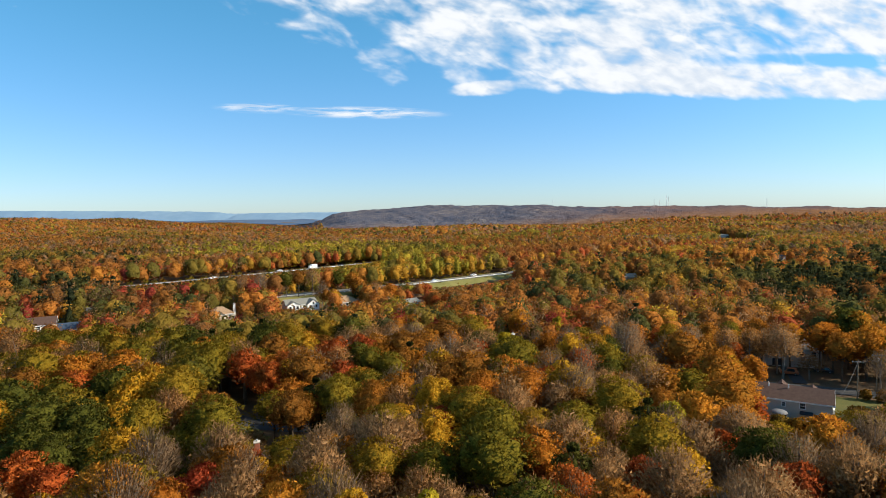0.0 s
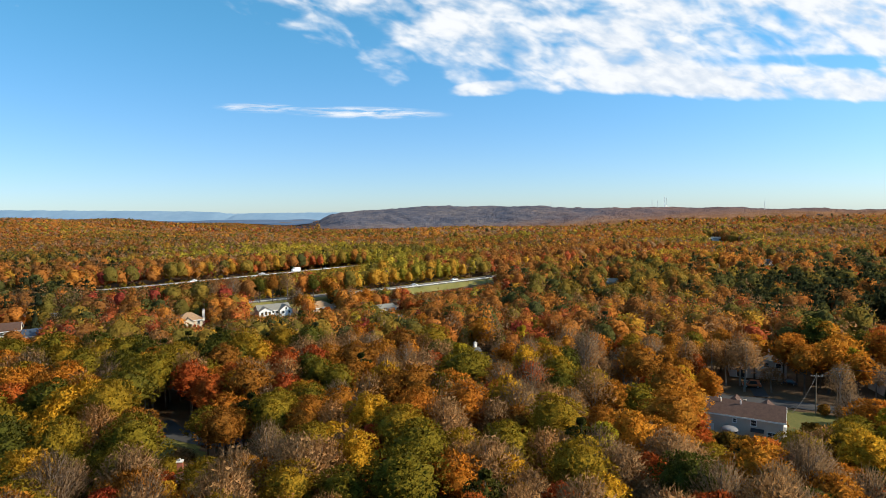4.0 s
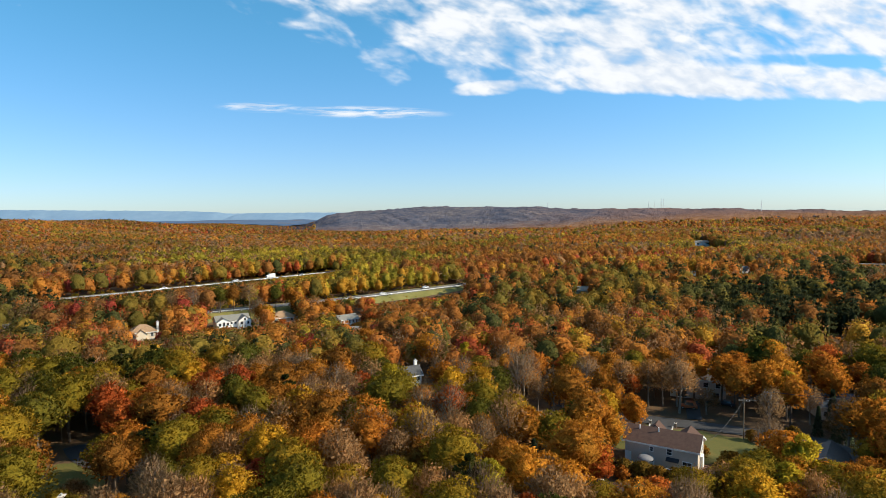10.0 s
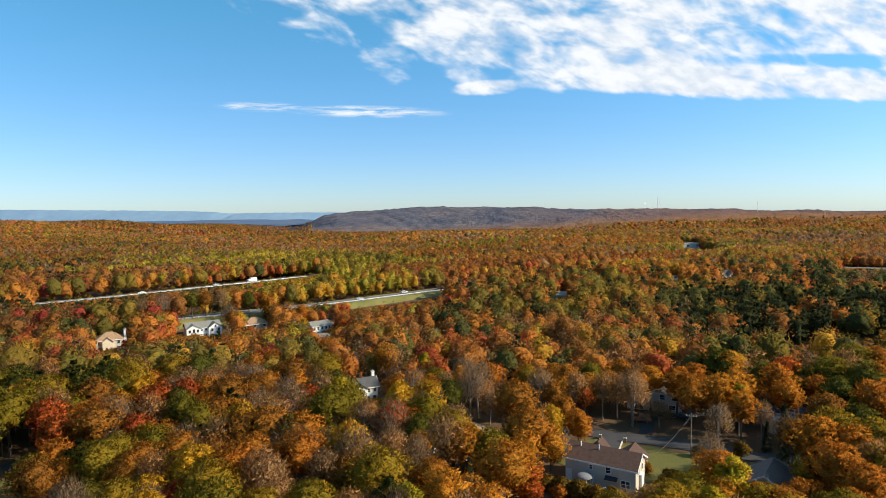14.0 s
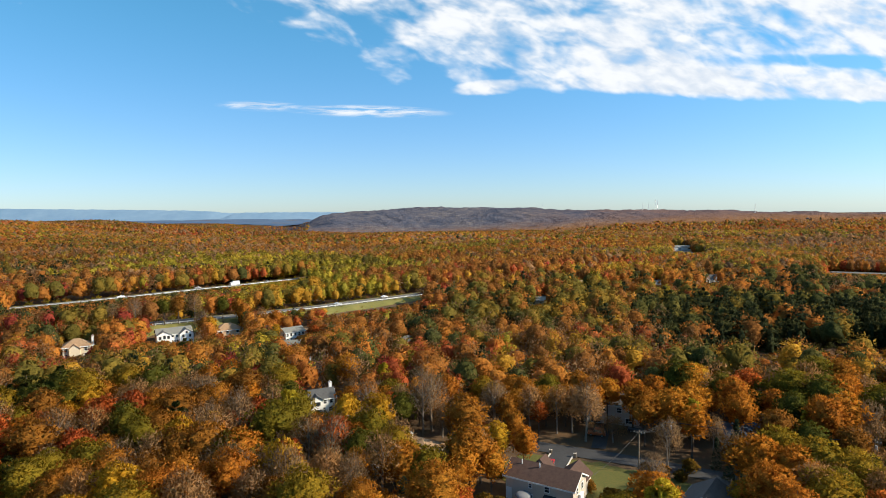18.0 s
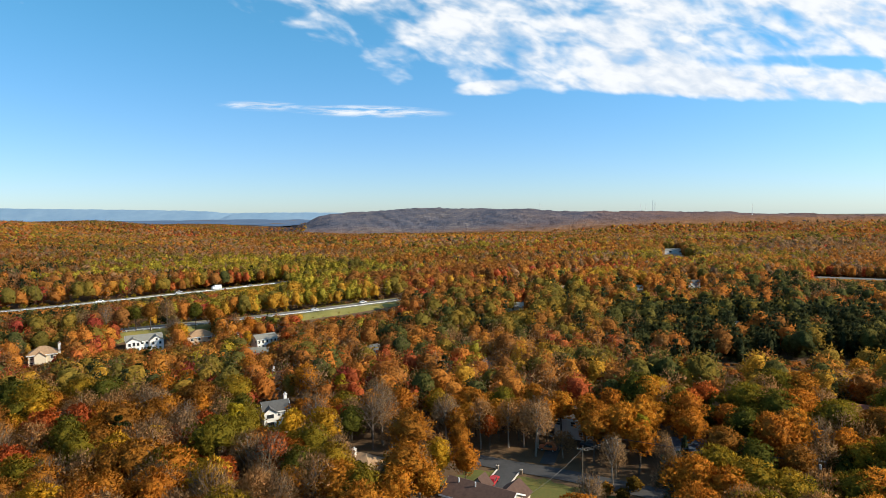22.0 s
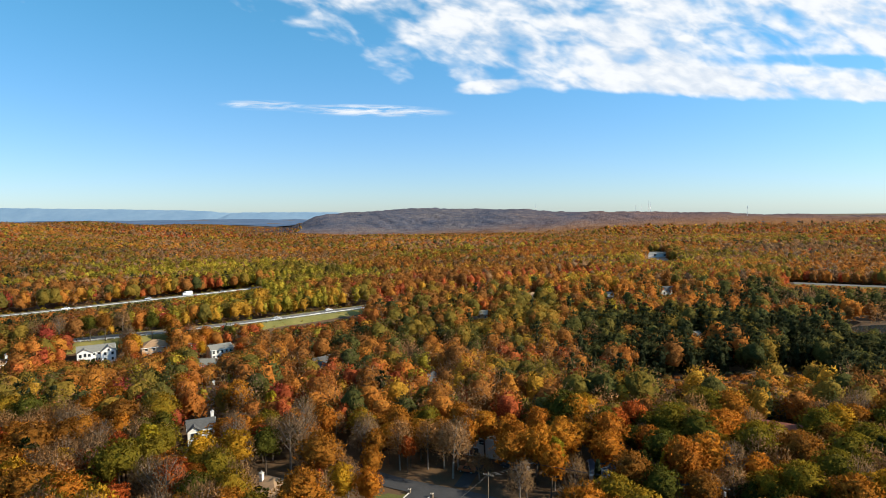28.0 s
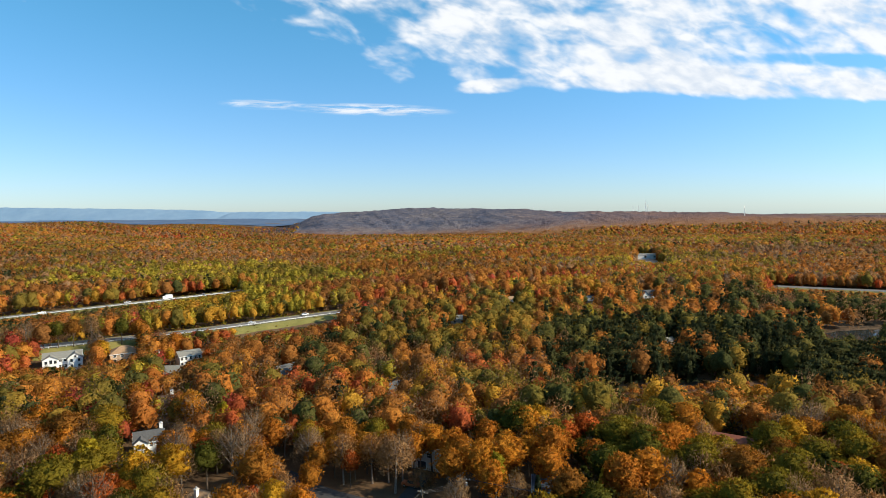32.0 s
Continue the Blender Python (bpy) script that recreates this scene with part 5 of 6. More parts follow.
# spots that stay open to view, and from which part of the path on
for hx, hy, hz, first in ((70, 119, 3.0, 1), (65, 122, 3.5, 1), (75.5, 116, 2.0, 1), (78.5, 118.5, 2.0, 1), (84, 128, 1.0, 1), (78, 147, 0.3, (1, 3)), (90, 143, 0.3, (1, 3)), (79.5, 118.4, 2.5, "sun"), (78.6, 119.4, 5.0, "sun"), (-35.5, 98.5, 5.6, (1, 2)), (-47, 113, 0.3, (1, 2)), (-52, 122, 0.3, (1, 2)), (-70, 264, 2.5, 1), (-62, 262, 2.5, 1), (-78, 262, 2.5, 1), (-66, 261, 2.5, 1), (-59, 263, 2.0, 2),
                          (-54, 282, 3.2, 1), (-54, 282, 1.2, (2, 4)), (-21, 279, 2.6, 1), (-21, 279, 0.2, (2, 4)), (-14, 281, 1.2, (2, 4)), (-24, 277, 0.2, (2, 4)), (-17, 259, 0.8, 2), (-97, 238, 2.5, 1), (-93, 237, 2.5, 1), (-56, 279, 0.8, (2, 4)), (-49, 279, 0.8, (2, 4)), (17.4, 171.0, 1.2, (2, 4)), (-97, 238, 2.5, "sun"), (-93, 236, 2.5, "sun"), (15, 170, 3.0, "sun"), (18, 171.5, 3.0, "sun"), (13, 169.5, 1.2, (2, 4)), (-54, 279, 3.0, "sun"), (-20, 278, 3.0, "sun"),
                          (44, 140, 5.0, 2), (122, 146.5, 3.0, 2), (32, 250, 1.5, 3), (105, 350, 3.2, 0), (234, 420, 6.0, 1), (190, 404, 5.5, 2), (138, 400, 6.2, 3), (101, 115, 3.5, 1),
                          (-49, 116, 0.3, 1), (-159, 220, 3.2, (0, 1)), (-149, 222, 2.6, (0, 1)), (-158, 220, 2.5, "sun"), (175, 168, 5.0, 3), (190, 226, 0.5, 2), (165, 222, 0.5, 2), (215, 232, 0.5, 2),
                          (300, 320, 0.0, 2), (320, 322, 0.0, 2), (345, 326, 0.0, 3), (292, 319, 0.0, 3), (305, 314, 0.0, 3), (330, 315, 0.0, 3), (358, 324, 0.0, 3), (312, 327, 0.0, 3), (97, 163.5, 4.0, (0, 2)), (101, 162, 4.0, (1, 2)), (204, 297, 3.5, 3), (77, 230, 1.0, 3), (330, 690, 9.0, 1), (330, 660, 9.0, 1)):
    SIGHT.append((hx, hy, hz, first))
for hx, hy in ((330, 718), (322, 714), (338, 712), (328, 698), (335, 690)):
    SIGHT.append((hx, hy, land_at(hx, hy) + 1.0, 1))
bank, bank_n = ribbon(HIGHWAY_NEAR)
for (bx, by), (nx, ny) in zip(bank, bank_n):
    if -20 < bx < 26:
        SIGHT.append((bx + nx * 10, by + ny * 10, 3.6, 0))
for pts, i0, i1, first in ((HIGHWAY_NEAR, 4, 5, 2), (HIGHWAY_NEAR, 5, 7, 0), (HIGHWAY_FAR, 2, 6, 0), (HIGHWAY_SIDE, 0, 4, 1)):
    for (ax, ay), (bx, by) in list(zip(pts, pts[1:]))[i0:i1]:
        n = int(math.hypot(bx - ax, by - ay) / 4)
        for i in range(n):
            SIGHT.append((ax + (bx - ax) * i / n, ay + (by - ay) * i / n, ROAD_Z + (0.4 if pts is not HIGHWAY_SIDE else 1.2), first))


# ---- cars, poles and small things by the road ----
def car(x, y, z, yaw, paint, label, tall=0.0, name="car"):
    t = thing(name, pose(x, y, z, 0, 0, yaw), label, "car")
    bm = boxed(-2.2, 2.2, -0.88, 0.88, 0.32, 0.92 + tall * 0.3, bevel=0.12)
    part("body", bm, CAR_PAINT[paint], t)
    h0, h1 = 0.9 + tall * 0.3, 1.45 + tall
    bm = bmesh.new()
    lo = [bm.verts.new((a, b, h0)) for a, b in ((-1.9 if tall else -1.6, -0.82), (1.1, -0.82), (1.1, 0.82), (-1.9 if tall else -1.6, 0.82))]
    hi = [bm.verts.new((a, b, h1)) for a, b in ((-1.7 if tall else -1.0, -0.66), (0.45, -0.66), (0.45, 0.66), (-1.7 if tall else -1.0, 0.66))]
    bm.faces.new(hi)
    for i in range(4):
        j = (i + 1) % 4
        bm.faces.new((lo[i], lo[j], hi[j], hi[i]))
    bm.faces.new(lo[::-1])
    part("cabin", bm, CAR_PAINT[paint], t)
    for s in (-1, 1):
        bm = bmesh.new()
        q = [(-1.3, s * 0.83, h0 + 0.04), (0.85, s * 0.83, h0 + 0.04), (0.4, s * 0.7, h1 - 0.08), (-1.0, s * 0.7, h1 - 0.08)]
        slab(bm, q, 0.02)
        part("side_window", bm, GLASS, t)
    part("windscreen", slab(bmesh.new(), [(1.13, -0.72, h0 + 0.05), (1.13, 0.72, h0 + 0.05), (0.5, 0.6, h1 - 0.03), (0.5, -0.6, h1 - 0.03)], 0.03), GLASS, t)
    for sx in (-1.35, 1.35):
        for sy in (-0.8, 0.8):
            w = part("wheel", prism(bmesh.new(), (sx, sy - 0.11, 0.33), (sx, sy + 0.11, 0.33), 0.33, 0.33, 12), RUBBER, t)
            part("rim", prism(bmesh.new(), (sx, sy - 0.125, 0.33), (sx, sy + 0.125, 0.33), 0.19, 0.19, 10), STEEL_RIM, w)
    for sy in (-0.6, 0.6):
        part("headlight", boxed(2.17, 2.23, sy - 0.2, sy + 0.2, 0.6, 0.74), WHITE_TRIM, t)
        part("tail_light", boxed(-2.23, -2.17, sy - 0.18, sy + 0.18, 0.62, 0.78), CAR_PAINT["red"], t)
    return t


def van(x, y, z, yaw, label):
    t = thing("delivery_van", pose(x, y, z, 0, 0, yaw), label, "van")
    part("cargo_box", boxed(-3.4, 1.4, -1.15, 1.15, 0.7, 3.2, bevel=0.06), CAR_PAINT["white"], t)
    part("cab", boxed(1.45, 3.2, -1.05, 1.05, 0.55, 2.4, bevel=0.2), CAR_PAINT["white"], t)
    part("windscreen", slab(bmesh.new(), [(3.23, -0.85, 1.45), (3.23, 0.85, 1.45), (3.1, 0.75, 2.2), (3.1, -0.75, 2.2)], 0.03), GLASS, t)
    for sx in (-2.3, 2.3):
        for sy in (-0.95, 0.95):
            part("wheel", prism(bmesh.new(), (sx, sy - 0.14, 0.45), (sx, sy + 0.14, 0.45), 0.45, 0.45, 12), RUBBER, t)


def on_road(pts, k, off):
    f, n = ribbon(pts)
    i = int(k * (len(f) - 1))
    d = f[i + 1] - f[i]
    return (*(f[i] + n[i] * off), math.degrees(math.atan2(d[1], d[0])))


for pts, k, off, paint, lab in ((HIGHWAY_NEAR, 0.47, -1.9, "white", "white car driving on the highway"), (HIGHWAY_NEAR, 0.525, 2.0, "dark", "dark car driving on the highway"),
                                (HIGHWAY_NEAR, 0.40, 2.0, "silver", "silver car driving on the highway"), (HIGHWAY_FAR, 0.38, 2.0, "white", "white car on the far carriageway"),
                                (HIGHWAY_FAR, 0.46, -1.9, "silver", "silver car on the far carriageway"), (HIGHWAY_FAR, 0.54, 2.0, "dark", "dark car on the far carriageway")):
    cx, cy, cyaw = on_road(pts, k, off)
    car(cx, cy, ROAD_Z + 0.01, cyaw + (180 if pts is HIGHWAY_FAR else 0), paint, lab)
vx, vy, vyaw = on_road(HIGHWAY_FAR, 0.50, 1.9)
van(vx, vy, ROAD_Z + 0.01, vyaw + 180, "white box van on the far carriageway")
car(74.6, 138.2, land_at(74.6, 138.2) + 0.24, 68, "red", "red car parked on the driveway")
car(89.6, 156.0, land_at(89.6, 156) + 0.24, 160, "orange", "orange off-road car parked in shade", 0.4)
car(100.5, 158.5, land_at(100.5, 158.5), 150, "dark", "dark car parked under trees")
car(35.5, 137.5, land_at(35.5, 137.5), 20, "white", "white car parked beside the house")


def utility_pole(x, y, h, yaw, can=True):
    t = thing("utility_pole", pose(x, y, land_at(x, y), 0, 0, yaw), "grey wooden utility pole with a crossarm", "utility pole")
    part("pole", prism(bmesh.new(), (0, 0, -1), (0, 0, h), 0.14, 0.10, 8), WOOD, t)
    part("crossarm", boxed(-1.2, 1.2, -0.07, 0.07, h - 0.7, h - 0.56), WOOD, t)
    for u in (-1.05, -0.4, 0.4, 1.05):
        part("insulator", prism(bmesh.new(), (u, 0, h - 0.56), (u, 0, h - 0.36), 0.06, 0.04, 6), GALVANISED, t)
    if can:
        part("transformer", prism(bmesh.new(), (0.32, 0.1, h - 2.2), (0.32, 0.1, h - 1.3), 0.22, 0.22, 10), GALVANISED, t)
    return Vector((x, y, land_at(x, y) + h - 0.4))


def cable(a, b, sag, r=0.03):
    """One hanging wire, a thin tube without joints."""
    a, b = Vector(a), Vector(b)
    side = Vector((-(b - a).y, (b - a).x, 0)).normalized() * r
    bm, rows = bmesh.new(), []
    for i in range(15):
        s = i / 14
        p = a.lerp(b, s) - Vector((0, 0, sag * 4 * s * (1 - s)))
        rows.append([bm.verts.new(p + o) for o in (side, Vector((0, 0, r)), -side, Vector((0, 0, -r)))])
    for r0, r1 in zip(rows, rows[1:]):
        for k in range(4):
            bm.faces.new((r0[k], r0[(k + 1) % 4], r1[(k + 1) % 4], r1[k]))
    bm.faces.new(rows[0][::-1]), bm.faces.new(rows[-1])
    tagged(new("power_line", bm_mesh("power_line", bm, DARK_PAINT)), "thin overhead power line", "cable", "power lines")


p1 = utility_pole(93.6, 135.4, 9.5, -25, False)
p2 = utility_pole(102.5, 141.5, 9.4, -15)
p3 = utility_pole(140, 129.5, 9.4, -25)
cable(p1, (78.4, 118.6, 6.4), 0.8)
for du in (-1.0, 0.0, 1.0):
    cable(p1 + Vector((du, du * -0.4, 0)), p2 + Vector((du, 0, 0)), 0.7)
    cable(p2 + Vector((du, du * -0.4, 0)), p3 + Vector((du, 0, 0)), 0.7)
p4, p5 = utility_pole(-30, 124, 9.0, 10), utility_pole(-62, 138, 9.0, 10)
cable(p4, p5, 0.8), cable(p4 + Vector((0.5, 0, -0.5)), (-12, 106, 8.0), 0.8)
p6, p7 = utility_pole(22, 268, 10, 10), utility_pole(-30, 271, 10, 10)
cable(p6, p7, 0.9)


def mailbox(x, y):
    t = thing("mailbox", pose(x, y, land_at(x, y), 0, 0, -20), "stone mailbox pillar at the drive", "mailbox")
    part("pillar", boxed(-0.28, 0.28, -0.28, 0.28, -0.3, 1.0, bevel=0.04), WOOD, t)
    part("cap", boxed(-0.34, 0.34, -0.34, 0.34, 1.002, 1.1, bevel=0.03), GREY_SIDING, t)
    part("lamp", prism(bmesh.new(), (0, 0, 1.1), (0, 0, 1.4), 0.12, 0.08, 6), DARK_PAINT, t)


mailbox(76.2, 145.4), mailbox(81.4, 143.2)
for off in (-2.55, 2.55):
    edge = [(72.6, 131), (75, 138.5), (78.6, 144.6)]
    f, n = ribbon(edge, 3.0)
    q = f + n * off
    tagged(new("driveway_kerb", strip("driveway_kerb", [tuple(v) for v in q], -0.14, 0.14, lambda a, b: land_at(a, b) + 0.3, PALE_SIDING, 0.3)), "pale concrete kerb along the driveway", "kerb", kind="structure")

# ---- the wood ----
LANDMARKS = [
    ("olive", [(79.5, 169.0, 4.0), (62.0, 168.0, 4.2), (-54.4, 97.0, 5.0), (-56.4, 114.3, 6.0), (-25.3, 120.2, 4.0), (-21.6, 141.5, 4.4), (13.3, 138.2, 6.0), (1.6, 115.5, 3.0), (5.0, 92.0, 6.0), (-39.7, 89.3, 5.0), (-62.7, 130.1, 5.0), (3.6, 79.6, 6.3), (11.6, 94.4, 4.5), (-16.1, 136.4, 4.5), (-83.5, 279.0, 4.0)]),
    ("rust", [(-74.5, 281.5, 4.0), (-50.5, 293.0, 4.0), (72.0, 166.0, 4.0), (88.0, 170.0, 4.2), (83.0, 162.5, 3.6), (67.0, 156.5, 3.2), (75.5, 159.5, 3.0), (99.5, 149.5, 4.4), (-31.7, 106.9, 4.0), (-16.7, 109.4, 4.2), (37.4, 107.0, 4.2), (50.2, 107.5, 6.0), (0.5, 196.1, 4.6), (178.1, 155.5, 3.8), (-17.3, 114.9, 4.0), (67.5, 146.0, 2.8), (102.0, 157.0, 4.0), (-60.5, 277.5, 3.3)]),
    ("redor", [(-44.7, 131.2, 4.0), (19.4, 126.3, 3.4), (53.7, 106.8, 3.3), (56.6, 138.6, 2.2), (75.0, 156.0, 2.2), (129.1, 168.4, 3.5), (-57.2, 77.4, 4.0), (-42.1, 128.0, 4.0), (-2.8, 268.0, 3.0), (-8.0, 270.5, 2.6), (-41.3, 244.7, 3.5)]),
    ("bare", [(-63.0, 280.5, 4.0), (-90.0, 272.5, 3.8), (-7.1, 113.3, 3.5), (-21.0, 98.9, 3.5), (33.9, 117.2, 3.5), (30.9, 159.2, 4.0), (64.3, 158.7, 4.0), (100.6, 137.4, 3.0), (87.5, 158.0, 3.4)]),
    ("orange", [(78.0, 163.0, 3.2), (70.0, 161.0, 3.0), (90.0, 160.5, 3.4), (99.5, 159.0, 4.2), (108.0, 142.5, 3.6), (-47.0, 291.0, 4.0), (-31.0, 288.0, 4.0), (-73.4, 178.0, 4.2), (-18.9, 147.8, 3.6), (-13.6, 185.5, 4.0), (40.1, 97.3, 5.5), (68.4, 134.0, 3.3), (106.0, 150.0, 5.0), (121.9, 148.9, 4.3), (134.5, 156.6, 3.5), (-18.1, 180.2, 4.2), (-19.8, 195.7, 3.6), (20.7, 190.0, 4.5), (124.7, 157.3, 4.8), (135.8, 139.2, 5.0), (157.2, 163.9, 4.0), (196.4, 200.3, 3.6), (94.5, 164.0, 4.2), (89.6, 167.0, 3.6), (-86.0, 266.0, 3.2), (-43.0, 284.0, 3.0), (-36.0, 278.5, 3.2)]),
    ("yellow", [(28.5, 146.5, 2.6), (-41.3, 159.3, 3.8), (-3.7, 145.5, 3.0), (29.0, 144.2, 3.6), (19.2, 101.1, 3.0), (62.7, 134.2, 3.3), (124.3, 178.7, 3.8), (72.7, 90.2, 4.5), (28.2, 145.6, 4.3), (120.4, 179.8, 3.4), (186.3, 165.7, 4.5), (-55.5, 272.5, 3.3), (-27.0, 275.0, 2.2)]),
    ("pine", [(-57.9, 173.3, 4.0), (-52.2, 188.6, 4.0), (112.1, 164.6, 2.5), (-47.8, 229.0, 3.2), (-11.5, 204.9, 3.2)]),
    ("green", [(-80.0, 279.0, 4.2), (-57.0, 290.0, 4.0), (6.5, 161.5, 4.0), (33.9, 129.6, 4.2), (126.2, 167.4, 4.2), (9.5, 166.5, 3.6), (40.2, 154.9, 4.2), (134.7, 149.1, 5.0), (-74.3, 100.9, 6.0), (-67.2, 100.6, 5.0), (-27.3, 252.3, 3.2)]),
    ("aspen", [(32.5, 184.9, 2.0), (109.6, 146.6, 2.3)]),
    ("red", [(-3.6, 185.6, 3.5), (159.2, 155.3, 2.8), (129.2, 216.2, 3.0), (93.2, 172.0, 2.5)]),
    ("tan", [(-68.5, 285.5, 4.0), (-97.5, 268.0, 3.8), (80.0, 158.0, 3.6), (73.0, 157.5, 3.6), (64.0, 162.0, 3.6), (91.5, 166.0, 3.8), (-38.5, 290.0, 4.0), (29.6, 117.2, 4.0), (24.9, 94.2, 4.0), (84.0, 158.5, 3.5), (-54.5, 106.6, 4.0)]),
    ("spruce", [(111.7, 129.6, 2.6), (111.0, 136.8, 1.2), (118.6, 143.6, 1.6), (125.5, 141.8, 2.3), (-10.0, 134.0, 2.0), (44.0, 116.0, 1.8)]),
    ("larch", [(132.2, 140.3, 2.6)]),
    ("shrub", [(59.2, 120.2, 2.0), (62.0, 118.6, 2.1), (65.0, 117.0, 2.2), (67.8, 115.4, 2.0), (70.8, 113.8, 2.3), (74.4, 111.6, 2.0), (78.6, 114.8, 1.9), (81.6, 117.4, 2.6), (84.0, 121.0, 2.4), (86.0, 115.5, 2.6), (82.5, 111.5, 2.8), (90.5, 114.5, 2.2), (94.0, 110.5, 2.4), (80.8, 126.5, 1.4), (98.0, 133.0, 1.6), (101.0, 131.0, 1.5), (95.0, 134.6, 1.4), (104.5, 135.0, 1.8), (115.5, 139.5, 1.6), (64.0, 133.0, 1.3)]),
    ("redshrub", [(61.0, 116.6, 1.7), (70.0, 111.0, 1.6), (66.8, 106.5, 1.5), (76.6, 113.4, 1.6), (88.0, 118.5, 1.8)]),
]


def plant():
    """Near trees as things of their own, built from a few models for each kind."""
    models = {}
    for kind in KINDS:
        few = 0.3 if "shrub" in kind else 1.0
        for v in range(3 if kind != "hill" else 0):
            models[kind, 0, v] = tree_model(kind, int(3400 * few), 0.36, 40 + 7 * v + len(kind))
            models[kind, 1, v] = tree_model(kind, int(1600 * few), 0.50 if KINDS[kind][0] in ("broad", "oval") else 0.58, 90 + 5 * v + len(kind))
    used = set()

    def put(kind, lod, x, y, sr, sh):
        v = int(rng.integers(3))
        key = (kind, lod, v)
        m = pose(x, y, land_at(x, y), 0, 0, rng.uniform(0, 360)) @ Matrix.Diagonal((sr, sr, sh, 1))
        if key not in used:
            used.add(key)
            models[key].matrix_basis = m
            return
        t = copy_thing(models[key], Matrix())
        t.matrix_basis = m

    lx, ly, lr = [], [], []
    for kind, rows in LANDMARKS:
        for x, y, r in rows:
            k = KINDS[kind]
            sr = r / k[1]
            put(kind, 0 if y < 135 or "shrub" in kind else 1, x, y, sr, min(1.18, max(0.55, 0.45 + 0.55 * sr)) * rng.uniform(0.95, 1.05))
            lx.append(x), ly.append(y), lr.append(r)
    lx, ly, lr = map(np.array, (lx, ly, lr))
    x, y = scatter(-190, 330, 46, 178, 5.05)
    size = 0.62 + 0.58 * rng.random(len(x))
    keep = in_view(x, y, 4) & free_of(x, y, 4.0 * size)
    keep &= (np.hypot(x[:, None] - lx, y[:, None] - ly) > 0.72 * lr + 2.0 * size[:, None]).all(axis=1)
    x, y, size = x[keep], y[keep], size[keep]
    kinds = choose(x, y)
    hs = np.array([KINDS[k][3] for k in kinds]) * size
    g = land(x, y)
    lim = open_sight(x, y, g + hs, 4.0 * size) - g
    for i in np.argsort(y):
        sh = size[i] * min(1.0, lim[i] / hs[i])
        if sh < 0.3:
            continue
        sr = min(size[i], sh * 1.5)
        near = math.hypot(x[i] - min(max(x[i], 0), 100), y[i] - 10) < 106
        put(kinds[i], 0 if near else 1, x[i], y[i], sr * 1.08, sh)
    for key, ob in models.items():
        if key not in used:
            for o in (*ob.children_recursive, ob):
                bpy.data.objects.remove(o)


def closed_crown(shape, radius, height, sides, n, size, seed):
    """A far crown: a lumpy closed canopy top with loose leaf clumps on it."""
    g = np.random.default_rng(seed)
    steep = shape in ("narrow", "pine", "spruce", "larch")
    rows = ((0.10, 0.84), (0.66, 0.92)) if not steep else ((0.10, 0.95), (0.66, 0.72))
    vs = []
    for i, (hz, hr) in enumerate(rows):
        for j in range(sides):
            a = 2 * math.pi * (j + 0.5 * (i % 2)) / sides + g.normal(0, 0.12)
            r = radius * hr * (1 + 0.20 * g.normal())
            vs.append((r * math.cos(a), r * math.sin(a), height * (hz + 0.045 * g.normal())))
    vs.append((radius * 0.15 * g.normal(), radius * 0.15 * g.normal(), height * 0.94))
    fs = []
    for i in range(len(rows) - 1):
        for j in range(sides):
            a, b = i * sides + j, i * sides + (j + 1) % sides
            fs += [(a, b, b + sides), (a, b + sides, a + sides)]
    top = (len(rows) - 1) * sides
    fs += [(top + j, top + (j + 1) % sides, len(vs) - 1) for j in range(sides)]
    vs = np.array(vs)
    d = (vs - np.array((0, 0, height * 0.50))) * np.array((1 / radius, 1 / radius, 1.7 / height)) + g.normal(size=vs.shape) * 0.16
    d /= np.linalg.norm(d, axis=1)[:, None]
    if not n:
        return vs, np.array(fs), d
    p, q = crown_points(shape, n, g)
    p = p * np.array((radius * 1.06, radius * 1.06, height * 0.60)) + np.array((0, 0, height * 0.42))
    v2, f2, n2 = leaf_tris(p, q, size, 0.6, g)
    return np.concatenate([vs, v2]), np.concatenate([np.array(fs), f2 + len(vs)]), np.concatenate([d, n2])


